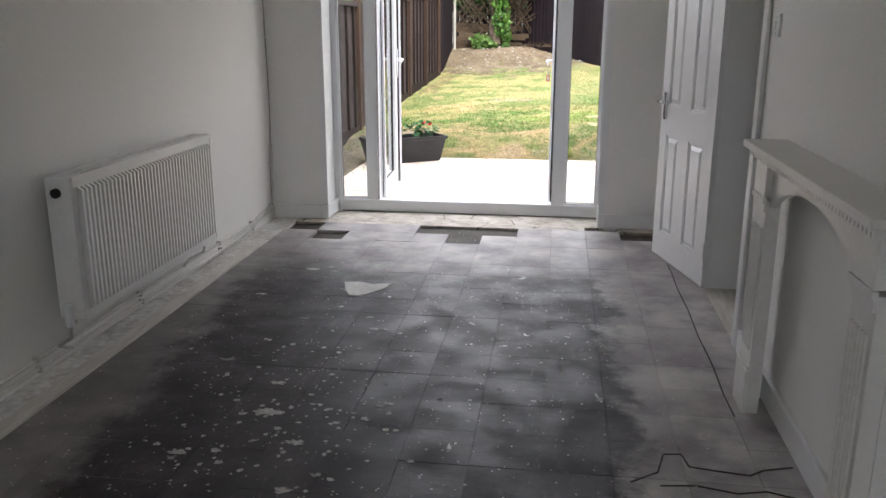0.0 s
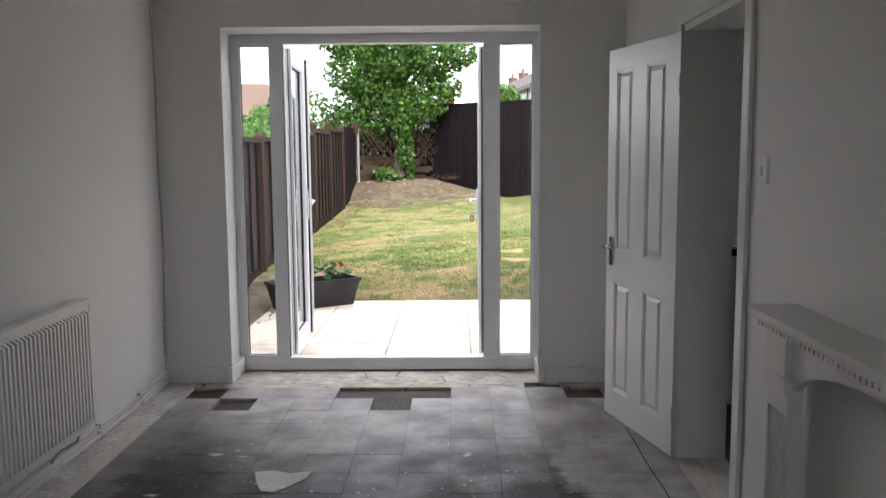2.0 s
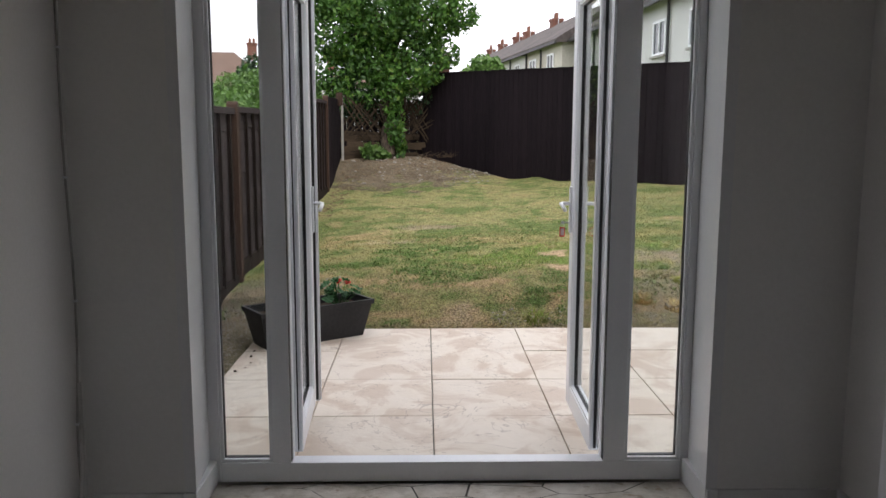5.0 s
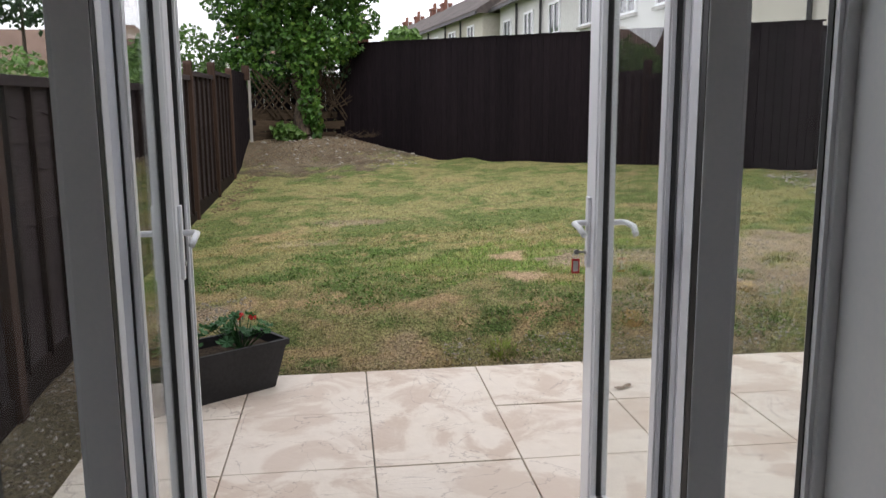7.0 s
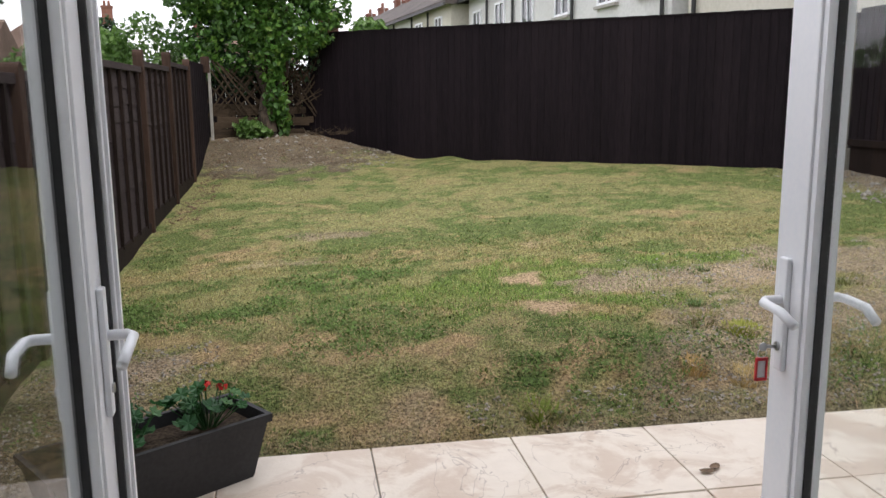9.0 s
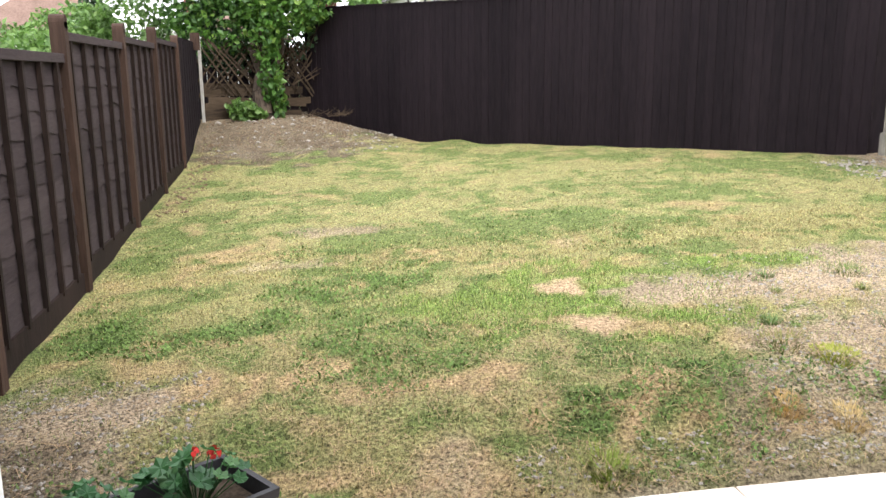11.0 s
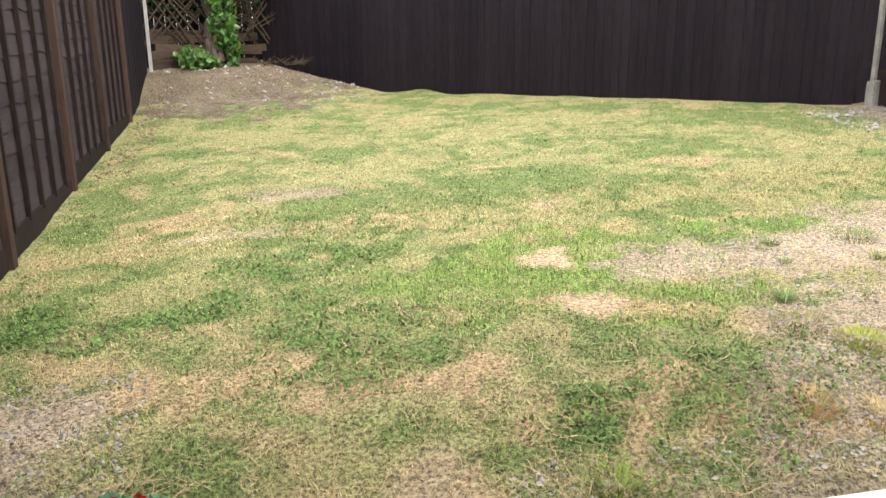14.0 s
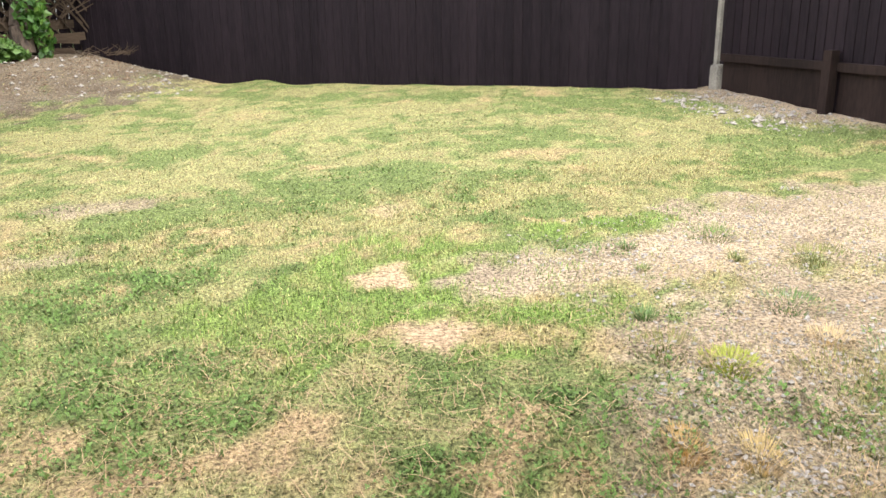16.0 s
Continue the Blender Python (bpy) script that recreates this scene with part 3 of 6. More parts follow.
struct("trim_reveal_l", reveal(FX0, -0.878, -0.905), M_GLOSS, "white painted plaster reveal", "trim")
struct("trim_reveal_r", reveal(FX1, 1.076, 1.104), M_GLOSS, "white painted plaster reveal", "trim")
struct("trim_reveal_top", boxbm(FX0, FX1, YB - 0.001, -0.045, FZ - 0.010, FZ), M_GLOSS, "white painted plaster reveal", "trim")

# left floor margin: painted screed strip and batten
struct("floor_left_strip", boxbm(XL, -1.097, YF, YB, -0.022, 0.001), M_WHITESCREED, "white paint-splashed screed strip under the pipes", "floor")
bat = thing("floor_batten", "pale wooden batten laid along the floor edge", "batten", pose(-1.13, -1.25, 0))
part("board", boxbm(-0.035, 0.035, -5.6, 0, -0.022, 0.012, bevel=0.003), M_PLANK, bat)

# doorway lining and architrave
def doorway():
    d = thing("door_lining", "white painted door lining and architrave", "door frame", pose(0, 0, 0), kind="structure")
    part("jamb", boxbm(XR - 0.002, 1.832, DY0, DY0 + 0.03, 0, DZ), M_GLOSS, d)
    part("jamb", boxbm(XR - 0.002, 1.832, DY1 - 0.03, DY1, 0, DZ), M_GLOSS, d)
    part("head", boxbm(XR - 0.002, 1.832, DY0 + 0.03, DY1 - 0.03, DZ - 0.03, DZ), M_GLOSS, d)
    for y0, y1 in ((DY0 - 0.07, DY0), (DY1, DY1 + 0.07)):
        part("architrave", boxbm(XR - 0.02, XR - 0.001, y0, y1, 0, DZ + 0.07, bevel=0.005), M_GLOSS, d)
    part("architrave", boxbm(XR - 0.02, XR - 0.001, DY0, DY1, DZ, DZ + 0.07, bevel=0.005), M_GLOSS, d)
    part("threshold", boxbm(XR - 0.01, 1.832, DY0 + 0.03, DY1 - 0.03, -0.03, 0.003), M_PLANK, d)


doorway()


# ---- panelled inner door ----
def panel_door(m):
    d = thing("door_1", "white four-panel interior door standing open", "door", m)
    W, H, T = 0.746, 1.975, 0.038
    rails = ((0.0, 0.15), (0.745, 0.915), (1.865, H))
    st0, m0, m1 = 0.128, 0.318, 0.470
    px = ((st0, m0), (m1, W - 0.097))
    b = bmesh.new()
    for x0, x1 in ((0, st0), (W - 0.097, W)):
        addbox(b, x0, x1, -T / 2, T / 2, 0, H)
    for z0, z1 in rails:
        addbox(b, st0, W - 0.097, -T / 2, T / 2, z0, z1)
    for z0, z1 in ((0.15, 0.745), (0.915, 1.865)):
        addbox(b, m0, m1, -T / 2, T / 2, z0, z1)
    part("leaf", b, M_GLOSS, d)
    for z0, z1 in ((0.15, 0.745), (0.915, 1.865)):
        for x0, x1 in px:
            b = bmesh.new()
            addbox(b, x0, x1, -0.007, 0.007, z0, z1)
            for s in (-1, 1):
                r = bmesh.ops.create_cube(b, size=1, matrix=Matrix.Translation(((x0 + x1) / 2, s * 0.011, (z0 + z1) / 2)) @ Matrix.Diagonal((x1 - x0 - 0.03, 0.012, z1 - z0 - 0.03, 1)))
                for v in r["verts"]:
                    if v.co.y * s > 0.012:
                        v.co.x += 0.025 if v.co.x < (x0 + x1) / 2 else -0.025
                        v.co.z += 0.025 if v.co.z < (z0 + z1) / 2 else -0.025
                # ogee bead round the field
                for a in ((x0, x0 + 0.012, z0, z1), (x1 - 0.012, x1, z0, z1), (x0 + 0.012, x1 - 0.012, z0, z0 + 0.012), (x0 + 0.012, x1 - 0.012, z1 - 0.012, z1)):
                    addbox(b, a[0], a[1], s * 0.006, s * 0.015, a[2], a[3])
            part("panel", b, M_GLOSS, d)
    for s in (-1, 1):
        h = part("handle", boxbm(W - 0.085, W - 0.045, s * T / 2, s * (T / 2 + 0.008), 0.83, 0.99, bevel=0.002), M_CHROME, d, "chrome lever handle on a long backplate")
        b = bmesh.new()
        tube(b, [Vector((W - 0.065, s * T / 2, 0.935)), Vector((W - 0.065, s * (T / 2 + 0.05), 0.935)), Vector((W - 0.165, s * (T / 2 + 0.052), 0.937))], 0.0085)
        part("lever", b, M_CHROME, h, smooth=True)
    for z in (0.2, 1.74):
        b = boxbm(-0.004, 0.03, -T / 2 - 0.002, T / 2 + 0.001, z - 0.045, z + 0.045)
        addcyl(b, (-0.004, T / 2 + 0.004, z - 0.045), (-0.004, T / 2 + 0.004, z + 0.045), 0.006)
        part("hinge", b, M_GLOSS, d, "painted-over butt hinge")
    part("latch_plate", boxbm(W - 0.0005, W + 0.002, -0.012, 0.012, 0.86, 0.99), M_STEEL, d)


panel_door(pose(1.592, -1.692, 0.012, 0, 0, math.degrees(math.atan2(0.722, -0.186))))


# ---- patio doors ----
def profile_frame(b, x0, x1, z0, z1, w, y0, y1, stepped=True):
    """A hollow rectangle of upvc section with a stepped inner bead."""
    wl, wr, wb, wt_ = w
    addbox(b, x0, x0 + wl, y0, y1, z0, z1)
    addbox(b, x1 - wr, x1, y0, y1, z0, z1)
    addbox(b, x0 + wl, x1 - wr, y0, y1, z0, z0 + wb)
    addbox(b, x0 + wl, x1 - wr, y0, y1, z1 - wt_, z1)


def bead(x0, x1, z0, z1, w, y0, y1, k=0.006):
    b = bmesh.new()
    profile_frame(b, x0, x1, z0, z1, (w, w, w, w), y0, y1)
    return b


def patio_frame():
    f = thing("window_1", "white upvc patio door frame with two glazed sidelights", "patio door", pose(0, 0, 0), kind="structure")
    ML0, ML1, MR0, MR1 = -0.648, -0.566, 0.745, 0.840
    y0, y1 = -0.04, 0.04
    part("stile", boxbm(FX0, -0.862, y0, y1, 0.0, FZ, bevel=0.004), M_UPVC, f)
    part("stile", boxbm(1.072, FX1, y0, y1, 0.0, FZ, bevel=0.004), M_UPVC, f)
    part("bottom_rail", boxbm(-0.862, 1.072, y0, y1, 0.0, 0.085, bevel=0.004), M_UPVC, f)
    part("sill_nose", boxbm(-0.86, 1.07, y1, y1 + 0.09, -0.01, 0.03, bevel=0.004), M_UPVC, f)
    part("head_rail", boxbm(-0.862, 1.072, y0, y1, 2.165, FZ, bevel=0.004), M_UPVC, f)
    part("vent", boxbm(-0.10, 0.32, y0 - 0.012, y0, 2.178, 2.200, bevel=0.003), M_UPVC, f, "white trickle vent in the head")
    for a, c, s in ((ML0, ML1, 1), (MR0, MR1, -1)):
        b = boxbm(a + 0.002, c - 0.002, y0, y1, 0.085, 2.165, bevel=0.004)
        # stepped rebates on the door side
        xs = c if s > 0 else a
        addbox(b, xs - 0.02 * s, xs + 0.004 * s, y0 + 0.028, y1 - 0.004, 0.087, 2.163)
        addbox(b, xs - 0.02 * s, xs - 0.0 * s, y0 - 0.006, y0 + 0.004, 0.087, 2.163)
        part("mullion", b, M_UPVC, f)
        part("door_seal", boxbm(xs - 0.006 if s > 0 else xs - 0.002, xs + 0.002 if s > 0 else xs + 0.006, y0 - 0.002, y0 + 0.027, 0.09, 2.16), M_GASKET, f, "black rubber door seal")
    for x0, x1 in ((-0.862, ML0 + 0.002), (MR1 - 0.002, 1.072)):
        part("glazing_bead", bead(x0, x1, 0.085, 2.165, 0.012, -0.028, -0.004), M_UPVC, f)
        part("gasket", bead(x0 + 0.010, x1 - 0.010, 0.095, 2.155, 0.005, -0.010, 0.012), M_GASKET, f, "black rubber gasket")
        g = part("pane", boxbm(x0 + 0.012, x1 - 0.012, 0.0, 0.004, 0.097, 2.153), M_GLASS, f, "clear glass pane")
        g.visible_shadow = False
    return f


patio_frame()


def patio_leaf(hx, s, swing):
    """A glazed leaf opened outwards; s: +1 when its room face looks to +x."""
    d = thing("patio_door", "white upvc glazed patio door leaf standing open", "patio door", pose(hx, 0.045, 0.075, 0, 0, swing), "patio door leaves")
    L, H, W, Y0 = 0.735, 2.085, 0.095, 0.058
    X0, X1 = (-0.065, 0.0) if s > 0 else (0.0, 0.065)
    b = bmesh.new()
    for y0, y1 in ((Y0, W), (L - W, L)):
        part("stile", boxbm(X0, X1, y0, y1, 0, H, bevel=0.004), M_UPVC, d)
    # rebated hinge edge: seal in a groove between two raised lips
    for k, (a, c) in enumerate(((X0 + 0.004, X0 + 0.014), (X0 + 0.034, X0 + 0.042), (X1 - 0.014, X1 - 0.004))):
        part("edge_lip", boxbm(a, c, Y0 - 0.006, Y0 + 0.001, 0.01, H - 0.01, bevel=0.001), M_UPVC, d)
    xs_ = X0 + 0.018 if s < 0 else X1 - 0.030
    part("edge_seal", boxbm(xs_, xs_ + 0.012, Y0 - 0.004, Y0 + 0.001, 0.01, H - 0.01), M_GASKET, d, "black rubber edge seal")
    b = bmesh.new()
    addbox(b, X0 + 0.001, X1 - 0.001, W, L - W, 0, 0.10, bevel=0.003)
    part("bottom_rail", b, M_UPVC, d)
    b = bmesh.new()
    addbox(b, X0 + 0.001, X1 - 0.001, W, L - W, H - 0.095, H, bevel=0.003)
    part("top_rail", b, M_UPVC, d)
    # edge grooves with rubber seal on the closing edge
    part("edge_seal", boxbm(X0 + 0.022, X0 + 0.030, L - 0.001, L + 0.003, 0.02, H - 0.02), M_GASKET, d, "black rubber edge seal")
    part("edge_rib", boxbm(X0 + 0.040, X0 + 0.052, L - 0.001, L + 0.005, 0.02, H - 0.02), M_UPVC, d)
    if s > 0:
        b = boxbm(X1 - 0.030, X1 + 0.020, L + 0.006, L + 0.052, 0.0, H, bevel=0.003)
        addbox(b, X1 - 0.01, X1 + 0.026, L + 0.016, L + 0.030, 0.005, H - 0.005)
        part("false_mullion", b, M_UPVC, d)
        part("mullion_seal", boxbm(X1 - 0.02, X1 + 0.012, L - 0.004, L + 0.006, 0.01, H - 0.01), M_GASKET, d, "black rubber seal beside the false mullion")
    for k in (-1, 1):
        xf = X1 if k > 0 else X0
        b = bmesh.new()
        for a in ((W - 0.002, W + 0.014, 0.10, H - 0.095), (L - W - 0.014, L - W + 0.002, 0.10, H - 0.095)):
            addbox(b, xf - k * 0.024, xf - k * 0.006, a[0], a[1], a[2], a[3])
        for a in ((W + 0.014, L - W - 0.014, 0.10, 0.114), (W + 0.014, L - W - 0.014, H - 0.109, H - 0.095)):
            addbox(b, xf - k * 0.024, xf - k * 0.006, a[0], a[1], a[2], a[3])
        part("glazing_bead", b, M_UPVC, d)
    b = bmesh.new()
    xm = (X0 + X1) / 2
    for a in ((W, W + 0.016, 0.10, H - 0.095), (L - W - 0.016, L - W, 0.10, H - 0.095), (W + 0.016, L - W - 0.016, 0.10, 0.116), (W + 0.016, L - W - 0.016, H - 0.111, H - 0.095)):
        addbox(b, xm - 0.009, xm + 0.009, a[0], a[1], a[2], a[3])
    part("gasket", b, M_GASKET, d, "black rubber gasket and spacer")
    for dx in (0.0,):
        g = part("pane", boxbm(xm + dx - 0.002, xm + dx + 0.002, W + 0.005, L - W - 0.005, 0.105, H - 0.10), M_GLASS, d, "clear glass pane")
        g.visible_shadow = False
    # handles on both faces
    hy = L - 0.045
    for k in (-1, 1):
        xf = X1 if k > 0 else X0
        h = part("handle", boxbm(min(xf, xf + k * 0.012), max(xf, xf + k * 0.012), hy - 0.015, hy + 0.015, 0.885, 1.115, bevel=0.004), M_UPVC, d, "white lever handle on a long backplate")
        b = bmesh.new()
        z = 1.03
        tube(b, [Vector((xf, hy, z)), Vector((xf + k * 0.045, hy, z)), Vector((xf + k * 0.055, hy - 0.012, z - 0.001)), Vector((xf + k * 0.056, hy - 0.075, z - 0.004)), Vector((xf + k * 0.050, hy - 0.115, z - 0.022))], 0.0095)
        part("lever", b, M_UPVC, h, smooth=True)
        b = bmesh.new()
        addcyl(b, (xf + k * 0.004, hy, 0.935), (xf + k * 0.016, hy, 0.935), 0.009)
        part("lock_cylinder", b, M_STEEL, h, "steel lock cylinder")
    for z in (0.25, 1.05, 1.85):
        xh = X0 if s > 0 else X1
        b = bmesh.new()
        addcyl(b, (xh, Y0 - 0.014, z - 0.05), (xh, Y0 - 0.014, z + 0.05), 0.009, seg=14)
        addbox(b, xh - 0.004, xh + 0.004, Y0 - 0.016, Y0 + 0.03, z - 0.045, z + 0.045)
        addbox(b, xh - 0.004, xh + 0.004, -0.03, Y0 - 0.012, z - 0.045, z + 0.045)
        part("hinge", b, M_UPVC, d)
    part("keep", boxbm(xm - 0.008, xm + 0.008, L - 0.0005, L + 0.002, 0.90, 1.10), M_STEEL, d, "steel lock faceplate on the edge")
    return d


patio_leaf(-0.534, 1, 2.7)
patio_leaf(0.712, -1, -1.0)

# key with tag hanging in the lock of one leaf
kx, ky, kz = 0.712 + 0.69 * math.sin(radians(1.0)), 0.045 + 0.69, 0.075 + 0.935
key = thing("key_tag", "red plastic key tag hanging from the door key", "key", pose(kx - 0.016, ky, kz) @ Matrix.Diagonal((0.8, 0.8, 0.8, 1)))
b = bmesh.new()
addbox(b, -0.028, 0.0, -0.0015, 0.0015, -0.004, 0.004)
addcyl(b, (-0.034, -0.0015, 0), (-0.034, 0.0015, 0), 0.011)
part("key", b, M_STEEL, key)
b = bmesh.new()
tube(b, [Vector((-0.036 + 0.012 * math.sin(a), 0, -0.016 + 0.012 * math.cos(a))) for a in np.linspace(0, 6.283, 13)], 0.0012, 6)
part("ring", b, M_STEEL, key)
b = bmesh.new()
for a in ((-0.052, -0.047, -0.088, -0.028), (-0.025, -0.020, -0.088, -0.028), (-0.047, -0.025, -0.088, -0.080), (-0.047, -0.025, -0.036, -0.028)):
    addbox(b, a[0], a[1], -0.003, 0.003, a[2], a[3])
part("tag", b, M_TAG, key)
part("insert", boxbm(-0.047, -0.025, -0.001, 0.001, -0.080, -0.036), M_TAGW, key, "pale paper insert")


# ---- radiator ----
def radiator():
    r = thing("radiator", "white double-panel radiator fixed low on the wall", "radiator", pose(XL, -3.125, 0.198))
    Lr, Hr, x0, x1 = 1.36, 0.595, 0.035, 0.145
    for k, (xf, name) in enumerate(((x1, "front_panel"), (x0 + 0.01, "back_panel"))):
        b = bmesh.new()
        addbox(b, xf - 0.012, xf, 0.0, Lr, 0.0, Hr, bevel=0.003)
        if k == 0:
            n = 40
            fl = bmesh.new()
            for y in (0.0,):
                v = [fl.verts.new(c) for c in ((xf - 0.001, y - 0.0095, 0.035), (xf - 0.001, y + 0.0095, 0.035), (xf - 0.001, y + 0.0095, Hr - 0.04), (xf - 0.001, y - 0.0095, Hr - 0.04),
                                              (xf + 0.022, y - 0.007, 0.05), (xf + 0.022, y + 0.007, 0.05), (xf + 0.022, y + 0.007, Hr - 0.055), (xf + 0.022, y - 0.007, Hr - 0.055))]
                for q in ((4, 5, 6, 7), (0, 1, 5, 4), (1, 2, 6, 5), (2, 3, 7, 6), (3, 0, 4, 7)):
                    fl.faces.new([v[w_] for w_ in q])
        panel = part(name, b, M_RAD, r)
        if k == 0:
            f0 = part("flute", fl, M_RAD, panel)
            f0.matrix_basis = pose(0, 0.045, 0)
            for i in range(1, n):
                piece("flute", f0.data, panel, pose(0, 0.045 + i * (Lr - 0.09) / (n - 1), 0))
    b = bmesh.new()
    addbox(b, x0, x1 + 0.004, -0.004, Lr + 0.004, Hr, Hr + 0.004)
    for i in range(60):
        y = 0.02 + i * (Lr - 0.05) / 60
        addbox(b, x0 + 0.03, x1 - 0.03, y, y + 0.009, Hr + 0.004, Hr + 0.007)
    addbox(b, x1 - 0.001, x1 + 0.006, 0.0, Lr, Hr - 0.018, Hr + 0.005)
    part("top_grille", b, M_RAD, r)
    for y in (-0.008, Lr):
        part("side_panel", boxbm(x0 + 0.002, x1 + 0.002, y, y + 0.008, 0.005, Hr, bevel=0.002), M_RAD, r)
    b = bmesh.new()
    addcyl(b, (0.085, -0.022, Hr - 0.06), (0.085, 0.0, Hr - 0.06), 0.02, seg=16)
    part("plug", b, M_GASKET, r, "dark blanking plug hole")
    b = bmesh.new()
    addcyl(b, (0.09, -0.03, -0.02), (0.09, -0.03, 0.07), 0.018, 0.016, 14)
    part("thermostat_head", b, M_UPVC, r, "white thermostatic valve head", smooth=False)
    b = tube(bmesh.new(), [Vector((0.09, 0.01, -0.015)), Vector((0.09, -0.03, -0.015)), Vector((0.09, -0.03, -0.07)), Vector((0.03, -0.03, -0.11)), Vector((0.03, 0.05, -0.15))], 0.009)
    part("valve", b, M_STEEL, r, "grey metal valve and tail")
    b = tube(bmesh.new(), [Vector((0.09, Lr - 0.05, 0.005)), Vector((0.09, Lr - 0.05, -0.04)), Vector((0.085, Lr - 0.055, -0.065)), Vector((0.03, Lr - 0.12, -0.09)), Vector((0.03, Lr - 0.2, -0.11))], 0.0075)
    part("tail_pipe", b, M_PIPE, r, smooth=True)
    for y in (0.25, Lr - 0.25):
        part("bracket", boxbm(0.0, x0 + 0.01, y - 0.015, y + 0.015, 0.1, 0.5), M_STEEL, r)


radiator()

# heating pipes along the wall foot
for k, (dx, z) in enumerate(((0.022, 0.085), (0.030, 0.045))):
    t_ = thing("heating_pipe", "paint-covered heating pipe along the wall foot", "pipe", pose(XL + dx, 0, 0), "heating pipes")
    pts = [Vector((0.004 * math.sin(i * 1.7 + k), -7.3 + i * 0.40, z + 0.006 * math.sin(i * 1.1 + 2 * k))) for i in range(17)]
    pts += [Vector((0.0, -0.46, z + 0.05)), Vector((-0.006, -0.42, z + 0.18)), Vector((-0.01, -0.40, 0.55))][: 3 if k == 0 else 1]
    part("tube", tube(bmesh.new(), pts, 0.0085 if k else 0.0075, 8), M_PIPE, t_, smooth=True)
    for y in (-4.4, -3.3, -2.45, -1.45, -0.9):
        part("clip", boxbm(-0.016, 0.012, y - 0.008, y + 0.008, z - 0.013, z + 0.013, bevel=0.003), M_PIPE, t_)

# cable up the corner
cab = thing("wall_cable", "thin grey cable clipped up the wall corner", "cable", pose(0, 0, 0))
pts = [Vector((XL + 0.006, -0.372 - 0.05 * math.exp(-((i - 1) / 2.0) ** 2) - 0.008 * math.sin(i * 0.9) - 0.002 * i, 0.10 + i * 0.15)) for i in range(17)]
part("sheath", tube(bmesh.new(), pts, 0.0045, 8), M_CABLE, cab, smooth=True)
for p in pts[2::3]:
    part("clip", boxbm(XL, XL + 0.012, p.y - 0.008, p.y + 0.008, p.z - 0.004, p.z + 0.004), M_UPVC, cab)

# socket on the left wall beyond the radiator
so = thing("wall_socket", "small white surface box on the wall", "socket", pose(XL, -1.60, 0.17))
part("box", boxbm(0, 0.02, -0.03, 0.03, -0.04, 0.04, bevel=0.004), M_UPVC, so)
part("plate", boxbm(0.02, 0.026, -0.027, 0.027, -0.037, 0.037, bevel=0.002), M_UPVC, so)

# light switch
sw = thing("light_switch", "white square light switch plate", "light switch", pose(XR, -2.69, 1.385))
part("plate", boxbm(-0.01, 0, -0.043, 0.043, -0.043, 0.043, bevel=0.003), M_UPVC, sw)
part("rocker", boxbm(-0.016, -0.01, -0.008, 0.008, -0.016, 0.016, bevel=0.002), M_GLOSS, sw)
for z in (-0.03, 0.03):
    bb = bmesh.new()
    addcyl(bb, (-0.0115, 0, z), (-0.009, 0, z), 0.004)
    part("screw", bb, M_STEEL, sw)


